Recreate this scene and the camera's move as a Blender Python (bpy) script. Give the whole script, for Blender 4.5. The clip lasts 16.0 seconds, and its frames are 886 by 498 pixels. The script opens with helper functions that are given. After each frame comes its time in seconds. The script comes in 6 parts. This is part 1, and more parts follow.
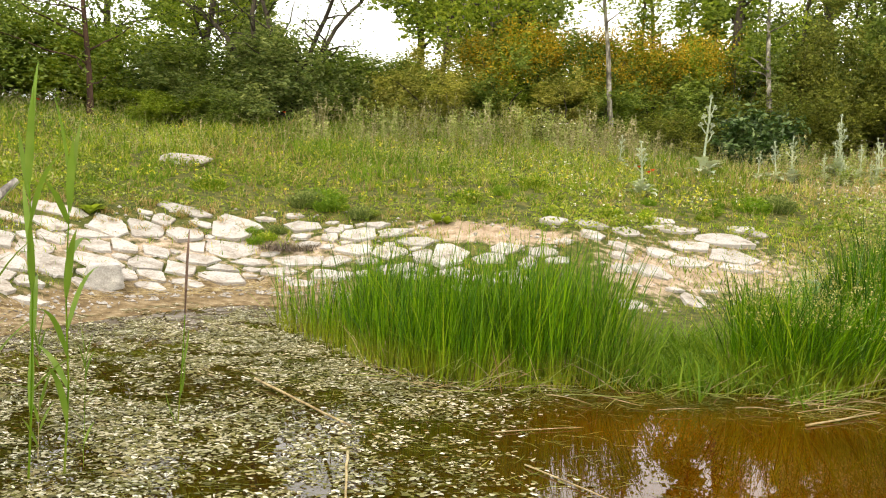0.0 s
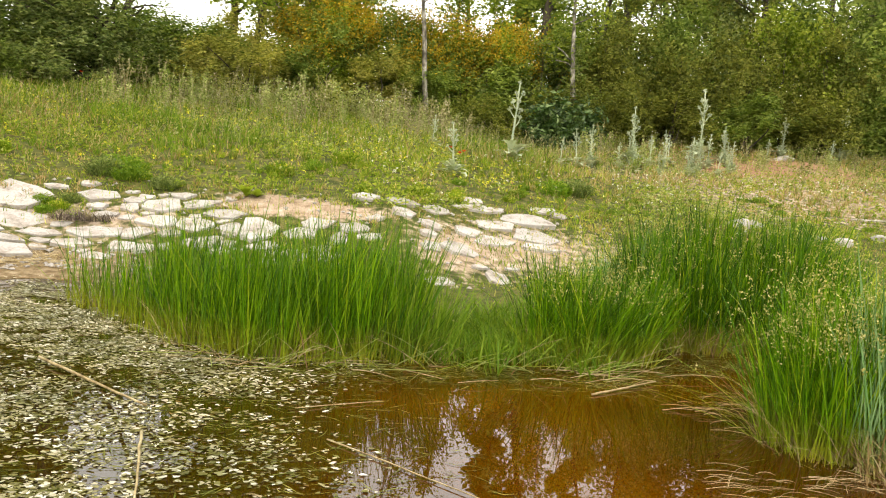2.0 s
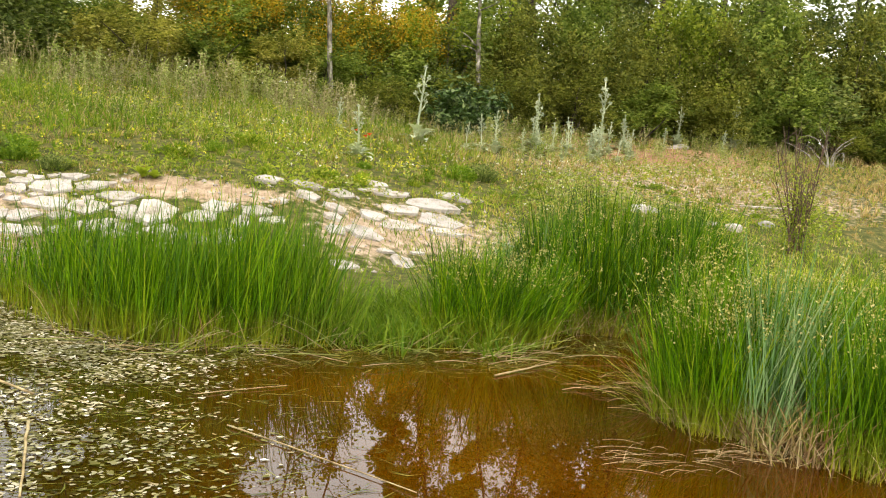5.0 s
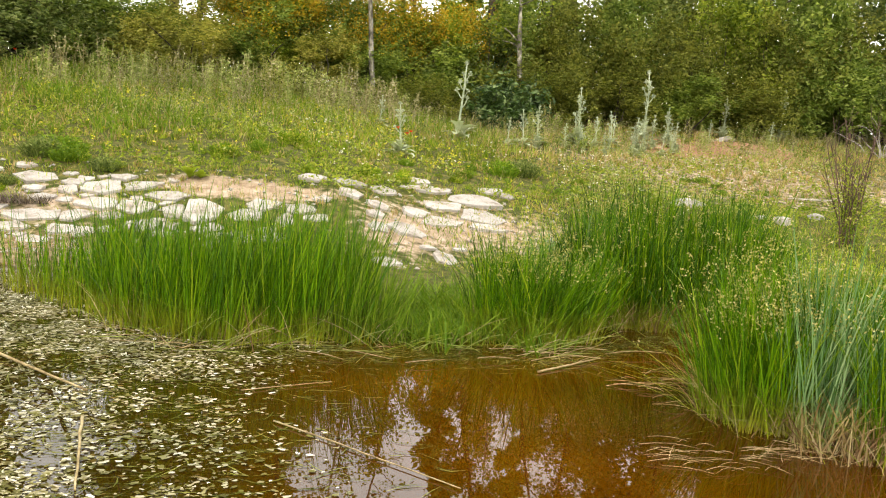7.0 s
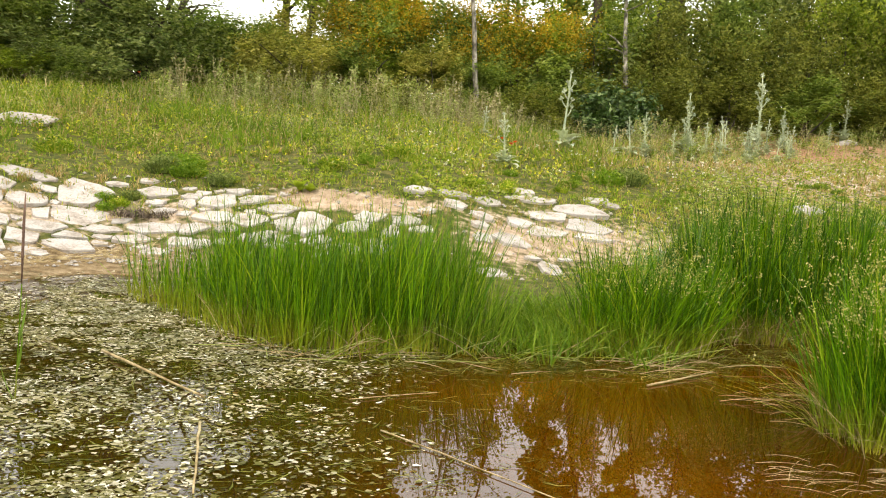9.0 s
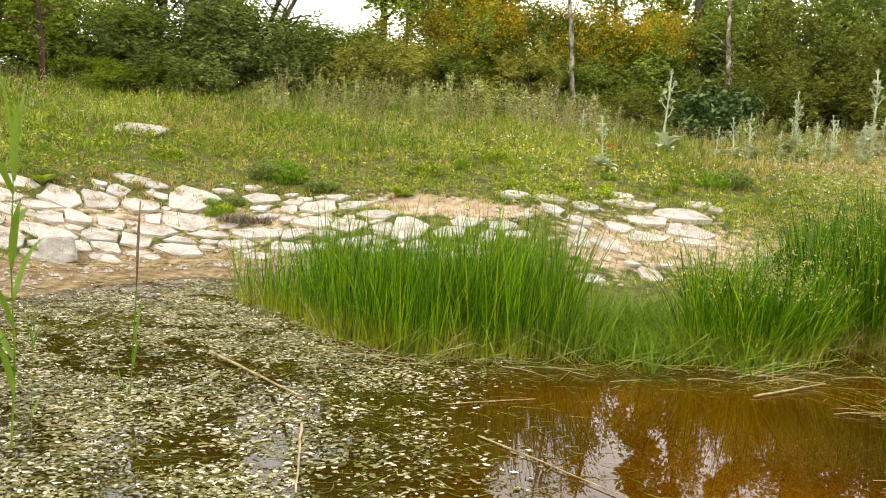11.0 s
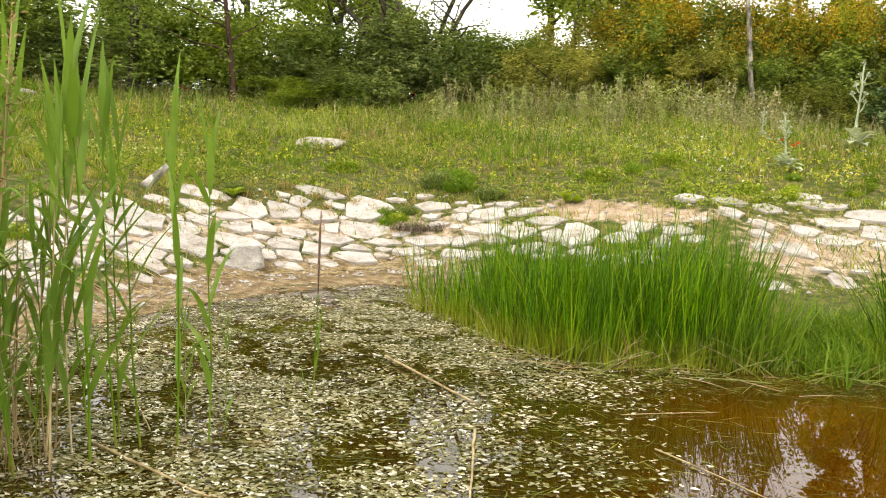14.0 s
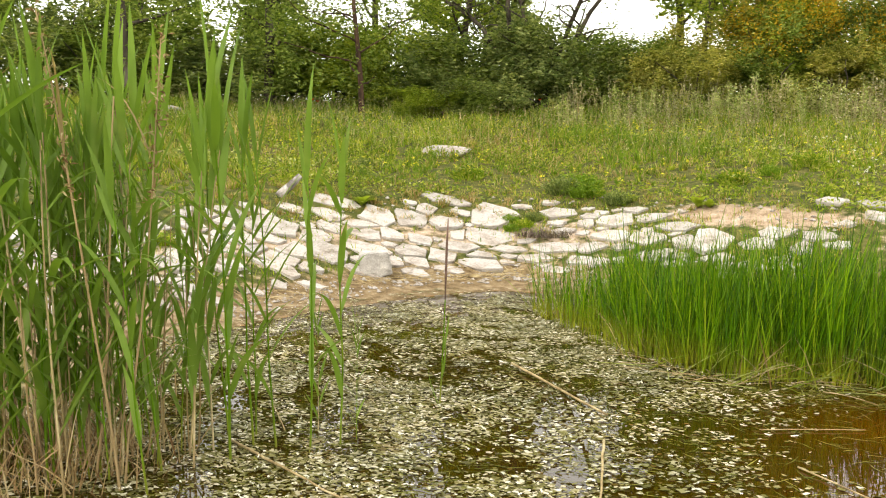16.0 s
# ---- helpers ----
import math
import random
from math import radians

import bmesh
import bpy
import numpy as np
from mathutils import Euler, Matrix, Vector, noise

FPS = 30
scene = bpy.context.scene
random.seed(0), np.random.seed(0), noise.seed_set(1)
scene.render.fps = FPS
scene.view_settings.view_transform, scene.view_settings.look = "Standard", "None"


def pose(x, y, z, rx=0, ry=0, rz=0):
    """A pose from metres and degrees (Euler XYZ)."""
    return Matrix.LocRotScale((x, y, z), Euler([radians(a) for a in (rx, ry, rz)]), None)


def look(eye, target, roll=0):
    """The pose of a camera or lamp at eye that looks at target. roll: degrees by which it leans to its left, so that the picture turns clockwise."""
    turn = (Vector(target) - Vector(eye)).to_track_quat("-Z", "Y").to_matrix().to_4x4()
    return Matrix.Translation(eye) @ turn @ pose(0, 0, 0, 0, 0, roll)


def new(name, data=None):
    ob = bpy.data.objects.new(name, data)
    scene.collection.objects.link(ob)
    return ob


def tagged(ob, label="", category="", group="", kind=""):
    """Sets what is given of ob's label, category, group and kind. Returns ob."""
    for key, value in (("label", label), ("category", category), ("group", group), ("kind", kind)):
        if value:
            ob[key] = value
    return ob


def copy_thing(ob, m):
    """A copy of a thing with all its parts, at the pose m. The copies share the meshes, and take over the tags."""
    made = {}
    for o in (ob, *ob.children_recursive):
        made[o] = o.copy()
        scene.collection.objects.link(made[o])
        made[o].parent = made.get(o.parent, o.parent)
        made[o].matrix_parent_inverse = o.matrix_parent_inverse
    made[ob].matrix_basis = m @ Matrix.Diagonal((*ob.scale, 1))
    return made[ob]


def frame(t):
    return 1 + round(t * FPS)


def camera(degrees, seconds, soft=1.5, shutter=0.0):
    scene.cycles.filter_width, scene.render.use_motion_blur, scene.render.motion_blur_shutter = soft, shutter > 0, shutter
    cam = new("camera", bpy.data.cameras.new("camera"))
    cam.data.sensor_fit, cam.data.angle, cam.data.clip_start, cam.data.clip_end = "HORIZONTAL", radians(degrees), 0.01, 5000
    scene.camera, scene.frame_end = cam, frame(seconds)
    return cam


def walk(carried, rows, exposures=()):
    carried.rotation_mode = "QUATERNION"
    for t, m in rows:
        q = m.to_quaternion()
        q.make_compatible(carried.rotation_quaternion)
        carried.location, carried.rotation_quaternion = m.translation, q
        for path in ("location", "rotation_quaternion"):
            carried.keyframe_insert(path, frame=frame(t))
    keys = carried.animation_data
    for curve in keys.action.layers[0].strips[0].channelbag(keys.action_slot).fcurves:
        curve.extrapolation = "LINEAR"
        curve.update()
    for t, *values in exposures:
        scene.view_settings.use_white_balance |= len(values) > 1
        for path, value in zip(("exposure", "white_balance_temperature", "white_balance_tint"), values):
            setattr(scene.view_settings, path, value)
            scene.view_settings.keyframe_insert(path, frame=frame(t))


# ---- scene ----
cam = camera(55.92, 16.0, soft=1.14)
PATH = [
    (0.0, pose(-0.001, -0.000, 1.600, 85.421, -1.796, 0.143)),
    (0.5, pose(0.016, -0.008, 1.604, 85.194, -2.565, -3.438)),
    (1.0, pose(0.028, -0.011, 1.603, 85.037, -3.207, -6.602)),
    (1.5, pose(0.036, -0.012, 1.604, 84.461, -3.728, -9.669)),
    (2.0, pose(0.044, -0.010, 1.601, 84.421, -4.088, -12.398)),
    (2.5, pose(0.053, -0.005, 1.593, 84.444, -4.215, -15.245)),
    (3.0, pose(0.059, -0.001, 1.589, 84.155, -4.676, -17.077)),
    (3.5, pose(0.060, -0.010, 1.592, 84.056, -4.814, -18.421)),
    (4.0, pose(0.061, -0.005, 1.587, 83.908, -4.876, -18.851)),
    (6.3, pose(0.057, -0.011, 1.590, 83.778, -4.479, -18.469)),
    (6.5, pose(0.062, -0.020, 1.594, 83.666, -4.260, -17.794)),
    (7.0, pose(0.061, -0.018, 1.592, 83.390, -4.035, -15.937)),
    (7.5, pose(0.062, -0.012, 1.593, 83.210, -3.713, -13.906)),
    (8.0, pose(0.057, -0.011, 1.593, 82.999, -3.372, -11.754)),
    (8.5, pose(0.058, -0.007, 1.593, 83.243, -3.086, -10.043)),
    (9.0, pose(0.060, -0.006, 1.594, 83.677, -2.973, -8.847)),
    (9.2, pose(0.061, -0.005, 1.591, 83.682, -2.899, -8.456)),
    (11.5, pose(0.041, 0.009, 1.597, 83.737, -2.108, -0.323)),
    (12.0, pose(0.036, 0.013, 1.598, 83.854, -1.810, 1.440)),
    (12.5, pose(0.035, 0.022, 1.595, 83.969, -1.441, 2.738)),
    (13.0, pose(0.031, 0.021, 1.598, 84.080, -1.274, 4.455)),
    (13.5, pose(0.029, 0.025, 1.598, 84.139, -0.784, 6.655)),
    (14.0, pose(0.026, 0.022, 1.599, 83.825, -0.704, 9.048)),
    (14.5, pose(0.025, 0.029, 1.598, 83.735, -0.563, 10.748)),
    (15.0, pose(0.019, 0.029, 1.601, 83.743, -0.340, 12.947)),
    (15.5, pose(0.017, 0.026, 1.604, 83.924, -0.019, 15.559)),
    (16.0, pose(0.011, 0.031, 1.599, 84.253, 0.269, 17.531)),
]
walk(cam, PATH, [(0.0, 0.38, 7200, 10), (16.0, 0.38, 7200, 10)])

# ---- light: a bright, thinly overcast afternoon, the sun behind the camera ----
SUN_UP, SUN_ROUND = 42.0, 205.0
world = bpy.data.worlds.new("sky")
scene.world = world
world.use_nodes = True
wt = world.node_tree
wt.nodes.clear()
sky = wt.nodes.new("ShaderNodeTexSky")
sky.sky_type, sky.sun_disc = "NISHITA", False
sky.sun_elevation, sky.sun_rotation = radians(SUN_UP), radians(SUN_ROUND)
sky.air_density, sky.dust_density = 1.0, 2.0
veil = wt.nodes.new("ShaderNodeMix")
veil.data_type = "RGBA"
veil.inputs[0].default_value = 0.8
veil.inputs[7].default_value = (12.7, 12.8, 12.8, 1)
bg = wt.nodes.new("ShaderNodeBackground")
bg.inputs[1].default_value = 0.165
wo = wt.nodes.new("ShaderNodeOutputWorld")
wt.links.new(sky.outputs[0], veil.inputs[6])
wt.links.new(veil.outputs[2], bg.inputs[0])
wt.links.new(bg.outputs[0], wo.inputs[0])

sun = new("sun", bpy.data.lights.new("sun", "SUN"))
sun.data.energy, sun.data.angle, sun.data.color = 1.4, radians(12), (1.0, 0.95, 0.86)
a, e = radians(SUN_ROUND), radians(SUN_UP)
sun.matrix_world = look((0, 0, 40), Vector((0, 0, 40)) - 10 * Vector((math.sin(a) * math.cos(e), math.cos(a) * math.cos(e), math.sin(e))))

# ---- the lie of the land ----
POND = np.array([(-2.2, 1.3), (2.4, 1.1), (4.4, 2.4), (5.4, 4.6), (5.7, 7.2), (3.6, 7.6), (1.6, 8.0), (0.0, 8.4),
                 (-0.9, 9.4), (-1.7, 10.2), (-2.5, 10.35), (-3.2, 9.7), (-3.85, 8.7), (-4.35, 7.5), (-4.6, 6.4), (-4.2, 4.6), (-3.6, 2.8)])
TOE = np.array([(-60, -20), (-14, 0.5), (-8.5, 4.0), (-5.8, 6.4), (-5.0, 7.8), (-4.5, 9.2), (-3.9, 10.4), (-2.6, 11.35), (-1.0, 11.1), (1.0, 10.5),
                (2.5, 10.3), (3.4, 10.8), (5.0, 11.2), (8.0, 11.4), (14.0, 10.6), (60.0, 2.0)])


def seg_dist(x, y, pts, closed):
    best = np.full(np.shape(x), 1e9)
    n = len(pts)
    for i in range(n if closed else n - 1):
        (ax, ay), (bx, by) = pts[i], pts[(i + 1) % n]
        dx, dy = bx - ax, by - ay
        t = np.clip(((x - ax) * dx + (y - ay) * dy) / (dx * dx + dy * dy), 0, 1)
        best = np.minimum(best, np.hypot(x - ax - t * dx, y - ay - t * dy))
    return best


def pond_dist(x, y):
    """Metres from the water's edge, negative in the water."""
    inside = np.zeros(np.shape(x), bool)
    n = len(POND)
    for i in range(n):
        (ax, ay), (bx, by) = POND[i], POND[(i + 1) % n]
        inside ^= ((ay > y) != (by > y)) & (x < (bx - ax) * (y - ay) / (by - ay + 1e-12) + ax)
    d = seg_dist(x, y, POND, True)
    return np.where(inside, -d, d) + 0.1 * waves(x, y, 2.2, 7) + 0.05 * waves(x, y, 5.3, 9)


def bank_dist(x, y):
    """Metres up the far bank from its foot, negative towards the pond."""
    d = seg_dist(x, y, TOE, False)
    return np.where(y > np.interp(x, TOE[:, 0], TOE[:, 1]), d, -d)


def lattice(i, j, k):
    v = np.sin(i * 127.1 + j * 311.7 + k * 74.7) * 43758.5453
    return v - np.floor(v)


def waves(x, y, s, k=0.0):
    """Smooth random hills and hollows from -1 to 1, about 6 / s metres apart."""
    total, amp = 0.0, 0.62
    for octave in range(3):
        f = s / 2.6 * 2.1**octave
        u, v = np.asarray(x) * f + 17.3 * k + 100, np.asarray(y) * f - 9.1 * k + 100
        i, j = np.floor(u), np.floor(v)
        a, b = u - i, v - j
        a, b = a * a * (3 - 2 * a), b * b * (3 - 2 * b)
        low = lattice(i, j, k) * (1 - a) + lattice(i + 1, j, k) * a
        high = lattice(i, j + 1, k) * (1 - a) + lattice(i + 1, j + 1, k) * a
        total = total + amp * (2 * (low * (1 - b) + high * b) - 1)
        amp *= 0.5
    return total


def height(x, y):
    x, y = np.asarray(x, float), np.asarray(y, float)
    p, b = pond_dist(x, y), bank_dist(x, y)
    low = np.where(p < 0, np.maximum(-0.5, 0.16 * p), np.minimum(0.10 * p, 0.12))
    up = np.maximum(b, 0)
    right = np.clip((x - 0.0) / 9.0, 0, 1)
    right = right * right * (3 - 2 * right)
    s1 = 0.36 + right * (0.27 - 0.36)
    s2 = 0.185 + right * (0.165 - 0.185)
    first = np.minimum(up, 2.6)
    second = np.clip(up - 2.6, 0, 12.5)
    third = np.maximum(up - 15.1, 0)
    rise = s1 * first + s2 * second + 0.09 * np.minimum(third, 14) + 0.01 * np.maximum(third - 14, 0) * np.exp(-third / 200)
    bumps = np.clip(up / 2, 0, 1) * (0.05 * waves(x, y, 1.1) + 0.03 * waves(x, y, 3.1, 1))
    return low + rise + bumps

# ---- materials ----
def tree_of(name):
    m = bpy.data.materials.new(name)
    m.use_nodes = True
    t = m.node_tree
    t.nodes.clear()
    out = t.nodes.new("ShaderNodeOutputMaterial")
    return m, t, out


def node(t, kind, **values):
    n = t.nodes.new(kind)
    for k, v in values.items():
        n.inputs[int(k[1:]) if k[0] == "i" and k[1:].isdigit() else k.replace("_", " ")].default_value = v
    return n


def ramp(t, source, stops):
    r = t.nodes.new("ShaderNodeValToRGB")
    while len(r.color_ramp.elements) < len(stops):
        r.color_ramp.elements.new(0.5)
    for e, (p, c) in zip(r.color_ramp.elements, stops):
        e.position, e.color = p, (*c, 1)
    t.links.new(source, r.inputs[0])
    return r


def noise_at(t, scale, detail=4.0, stretch=(1, 1, 1), world_space=True):
    if world_space:
        co = t.nodes.new("ShaderNodeNewGeometry").outputs["Position"]
    else:
        co = t.nodes.new("ShaderNodeTexCoord").outputs["Object"]
    mp = t.nodes.new("ShaderNodeMapping")
    mp.inputs["Scale"].default_value = stretch
    n = node(t, "ShaderNodeTexNoise", Scale=scale, Detail=detail)
    t.links.new(co, mp.inputs[0])
    t.links.new(mp.outputs[0], n.inputs["Vector"])
    return n.outputs["Fac"]


def mix_rgb(t, fac, a, b, blend="MIX"):
    m = t.nodes.new("ShaderNodeMix")
    m.data_type, m.blend_type = "RGBA", blend
    for v, i in ((fac, 0), (a, 6), (b, 7)):
        if isinstance(v, (int, float)):
            m.inputs[i].default_value = v
        elif isinstance(v, tuple):
            m.inputs[i].default_value = (*v, 1)
        else:
            t.links.new(v, m.inputs[i])
    return m.outputs[2]


def bump(t, source, strength, distance):
    b = node(t, "ShaderNodeBump", Strength=strength, Distance=distance)
    t.links.new(source, b.inputs["Height"])
    return b.outputs[0]


def leaf_mat(name, stops, through_light=0.3, rough=0.5, patch=0.9, tint=(0.5, 0.42, 0.12), spec=0.15, foot=None, tufts=0.0):
    """Foliage: each leaf takes its own shade, with broad patches over the plant, and lets some light through."""
    m, t, out = tree_of(name)
    g = t.nodes.new("ShaderNodeNewGeometry")
    c = ramp(t, g.outputs["Random Per Island"], stops).outputs[0]
    big = ramp(t, noise_at(t, patch, 3), [(0.35, (0.72, 0.75, 0.7)), (0.65, (1.2, 1.15, 1.1))]).outputs[0]
    c = mix_rgb(t, 1.0, c, big, "MULTIPLY")
    warm = ramp(t, noise_at(t, patch * 3.1, 2), [(0.58, (0, 0, 0)), (0.75, (0.35, 0.35, 0.35))]).outputs[0]
    c = mix_rgb(t, warm, c, tint)
    if tufts:
        # each tussock has its own shade
        small = ramp(t, noise_at(t, tufts, 2), [(0.36, (0.72, 0.76, 0.74)), (0.64, (1.36, 1.3, 1.26))]).outputs[0]
        c = mix_rgb(t, 1.0, c, small, "MULTIPLY")
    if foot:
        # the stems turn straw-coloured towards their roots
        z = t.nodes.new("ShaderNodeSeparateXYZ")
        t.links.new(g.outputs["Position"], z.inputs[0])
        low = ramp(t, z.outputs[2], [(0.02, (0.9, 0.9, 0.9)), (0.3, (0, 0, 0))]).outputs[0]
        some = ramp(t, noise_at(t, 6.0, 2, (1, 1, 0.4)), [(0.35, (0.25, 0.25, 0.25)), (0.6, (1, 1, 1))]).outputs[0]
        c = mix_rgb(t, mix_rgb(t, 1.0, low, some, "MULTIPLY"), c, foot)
    p = node(t, "ShaderNodeBsdfPrincipled", Roughness=rough)
    p.inputs["Specular IOR Level"].default_value = spec
    t.links.new(c, p.inputs["Base Color"])
    tr = t.nodes.new("ShaderNodeBsdfTranslucent")
    t.links.new(mix_rgb(t, 1.0, c, (1.25, 1.3, 0.7), "MULTIPLY"), tr.inputs[0])
    mx = t.nodes.new("ShaderNodeMixShader")
    mx.inputs[0].default_value = through_light
    t.links.new(p.outputs[0], mx.inputs[1])
    t.links.new(tr.outputs[0], mx.inputs[2])
    t.links.new(mx.outputs[0], out.inputs[0])
    return m


def plain_mat(name, stops, scale=6.0, rough=0.8, relief=0.3, depth=0.01, stretch=(1, 1, 1), fine=60.0, spec=0.3, local=False):
    """Bark, straw, rock: two scales of mottling and a fine relief."""
    m, t, out = tree_of(name)
    a = noise_at(t, scale, 5, stretch, not local)
    b = noise_at(t, fine, 3, stretch, not local)
    c = ramp(t, a, stops).outputs[0]
    c = mix_rgb(t, 1.0, c, ramp(t, b, [(0.3, (0.75, 0.75, 0.75)), (0.7, (1.15, 1.15, 1.15))]).outputs[0], "MULTIPLY")
    info = t.nodes.new("ShaderNodeObjectInfo")
    c = mix_rgb(t, 1.0, c, ramp(t, info.outputs["Random"], [(0.0, (0.86, 0.86, 0.85)), (1.0, (1.08, 1.07, 1.06))]).outputs[0], "MULTIPLY")
    p = node(t, "ShaderNodeBsdfPrincipled", Roughness=rough)
    p.inputs["Specular IOR Level"].default_value = spec
    t.links.new(c, p.inputs["Base Color"])
    t.links.new(bump(t, mix_rgb(t, 0.5, a, b), relief, depth), p.inputs["Normal"])
    t.links.new(p.outputs[0], out.inputs[0])
    return m


def ground_mat():
    """Grassy soil, pale sandy track, ochre mud at the water and brown pond bed, laid out by the zone attribute."""
    m, t, out = tree_of("ground")
    at = t.nodes.new("ShaderNodeAttribute")
    at.attribute_name = "zone"
    sep = t.nodes.new("ShaderNodeSeparateColor")
    t.links.new(at.outputs["Color"], sep.inputs[0])
    n1, n2, n3 = noise_at(t, 0.9, 5), noise_at(t, 7.0, 5), noise_at(t, 45.0, 4)
    turf = ramp(t, n2, [(0.3, (0.03, 0.04, 0.006)), (0.5, (0.075, 0.085, 0.015)), (0.7, (0.17, 0.14, 0.045))]).outputs[0]
    sand = ramp(t, n2, [(0.3, (0.24, 0.165, 0.1)), (0.55, (0.39, 0.3, 0.21)), (0.75, (0.52, 0.44, 0.36))]).outputs[0]
    mud = ramp(t, n2, [(0.3, (0.1, 0.064, 0.028)), (0.5, (0.21, 0.15, 0.078)), (0.72, (0.35, 0.28, 0.18))]).outputs[0]
    red = ramp(t, n2, [(0.3, (0.2, 0.1, 0.055)), (0.55, (0.33, 0.19, 0.11)), (0.75, (0.42, 0.29, 0.2))]).outputs[0]
    bed = ramp(t, n1, [(0.35, (0.14, 0.055, 0.008)), (0.65, (0.3, 0.14, 0.02))]).outputs[0]

    def edge(mask):
        s = node(t, "ShaderNodeMath", i1=0.0)
        s.operation = "ADD"
        t.links.new(mask, s.inputs[0])
        k = node(t, "ShaderNodeMath", i1=0.5)
        k.operation = "MULTIPLY_ADD"
        k.inputs[1].default_value, k.inputs[2].default_value = 0.9, -0.45
        t.links.new(n2, k.inputs[0])
        t.links.new(k.outputs[0], s.inputs[1])
        return ramp(t, s.outputs[0], [(0.38, (0, 0, 0)), (0.62, (1, 1, 1))]).outputs[0]

    c = mix_rgb(t, edge(sep.outputs[1]), turf, sand)
    c = mix_rgb(t, edge(at.outputs["Alpha"]), c, red)
    c = mix_rgb(t, edge(sep.outputs[0]), c, mud)
    c = mix_rgb(t, edge(sep.outputs[2]), c, bed)
    c = mix_rgb(t, 1.0, c, ramp(t, n3, [(0.3, (0.7, 0.7, 0.7)), (0.7, (1.25, 1.22, 1.2))]).outputs[0], "MULTIPLY")
    p = node(t, "ShaderNodeBsdfPrincipled", Roughness=0.9)
    p.inputs["Specular IOR Level"].default_value = 0.2
    t.links.new(c, p.inputs["Base Color"])
    t.links.new(bump(t, mix_rgb(t, 0.6, n2, n3), 0.7, 0.04), p.inputs["Normal"])
    t.links.new(p.outputs[0], out.inputs[0])
    return m


def water_mat():
    """Still, peaty brown water: murky body, clear mirror on top."""
    m, t, out = tree_of("water")
    n = noise_at(t, 0.8, 3)
    c = ramp(t, n, [(0.35, (0.04, 0.0122, 0.0001)), (0.65, (0.082, 0.0265, 0.0002))]).outputs[0]
    at = t.nodes.new("ShaderNodeAttribute")
    at.attribute_name = "weed"
    c = mix_rgb(t, at.outputs["Fac"], c, (0.03, 0.0165, 0.0008))
    p = node(t, "ShaderNodeBsdfPrincipled", Roughness=0.0, IOR=1.44, Alpha=0.92)
    p.inputs["Specular IOR Level"].default_value = 0.8
    t.links.new(c, p.inputs["Base Color"])
    t.links.new(bump(t, noise_at(t, 6.0, 1, (0.5, 1.8, 1)), 0.018, 0.005), p.inputs["Normal"])
    t.links.new(p.outputs[0], out.inputs[0])
    return m


GROUND, WATER = ground_mat(), water_mat()
STONE = plain_mat("limestone", [(0.26, (0.2, 0.165, 0.13)), (0.38, (0.36, 0.32, 0.28)), (0.52, (0.44, 0.41, 0.38)), (0.8, (0.5, 0.475, 0.455))], 4, 0.9, 0.45, 0.012, (1, 1, 2), 32, 0.15)
GREY_STONE = plain_mat("grey stone", [(0.3, (0.25, 0.24, 0.22)), (0.5, (0.42, 0.4, 0.37)), (0.7, (0.6, 0.58, 0.54))], 6, 0.85, 0.6, 0.02)
BARK = plain_mat("bark", [(0.3, (0.03, 0.024, 0.018)), (0.6, (0.085, 0.068, 0.05)), (0.75, (0.15, 0.13, 0.1))], 5, 0.9, 0.8, 0.03, (1, 1, 0.25), 30)
PALE_BARK = plain_mat("pale bark", [(0.36, (0.05, 0.045, 0.035)), (0.5, (0.2, 0.18, 0.14)), (0.66, (0.5, 0.46, 0.4))], 7, 0.85, 0.7, 0.02, (1, 1, 0.5), 30)
RED_BARK = plain_mat("reddish bark", [(0.3, (0.035, 0.02, 0.014)), (0.7, (0.12, 0.065, 0.042))], 5, 0.9, 0.8, 0.03, (1, 1, 0.3), 30)
TWIG = plain_mat("twig", [(0.3, (0.06, 0.034, 0.024)), (0.7, (0.19, 0.12, 0.09))], 8, 0.85, 0.5, 0.01)
STRAW = plain_mat("straw", [(0.3, (0.16, 0.11, 0.05)), (0.5, (0.38, 0.29, 0.14)), (0.7, (0.56, 0.47, 0.28))], 9, 0.7, 0.3, 0.004, (1, 1, 0.3))
OLD_WOOD = plain_mat("weathered wood", [(0.32, (0.05, 0.045, 0.04)), (0.5, (0.22, 0.2, 0.18)), (0.66, (0.55, 0.52, 0.48))], 9, 0.9, 0.8, 0.02, (1, 1, 0.4))
DRIFT = plain_mat("bleached wood", [(0.3, (0.2, 0.18, 0.15)), (0.7, (0.62, 0.58, 0.52))], 6, 0.85, 0.6, 0.02)
GRASS = leaf_mat("meadow grass", [(0.0, (0.08, 0.16, 0.008)), (0.4, (0.16, 0.26, 0.015)), (0.75, (0.27, 0.34, 0.028)), (0.9, (0.4, 0.39, 0.07)), (1.0, (0.55, 0.48, 0.2))], 0.4, 0.55, 0.5, (0.36, 0.34, 0.07), tufts=3.6)
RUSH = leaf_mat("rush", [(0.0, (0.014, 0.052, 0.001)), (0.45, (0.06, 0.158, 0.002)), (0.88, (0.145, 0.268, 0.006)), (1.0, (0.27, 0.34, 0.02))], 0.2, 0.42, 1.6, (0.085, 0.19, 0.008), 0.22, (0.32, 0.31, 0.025))
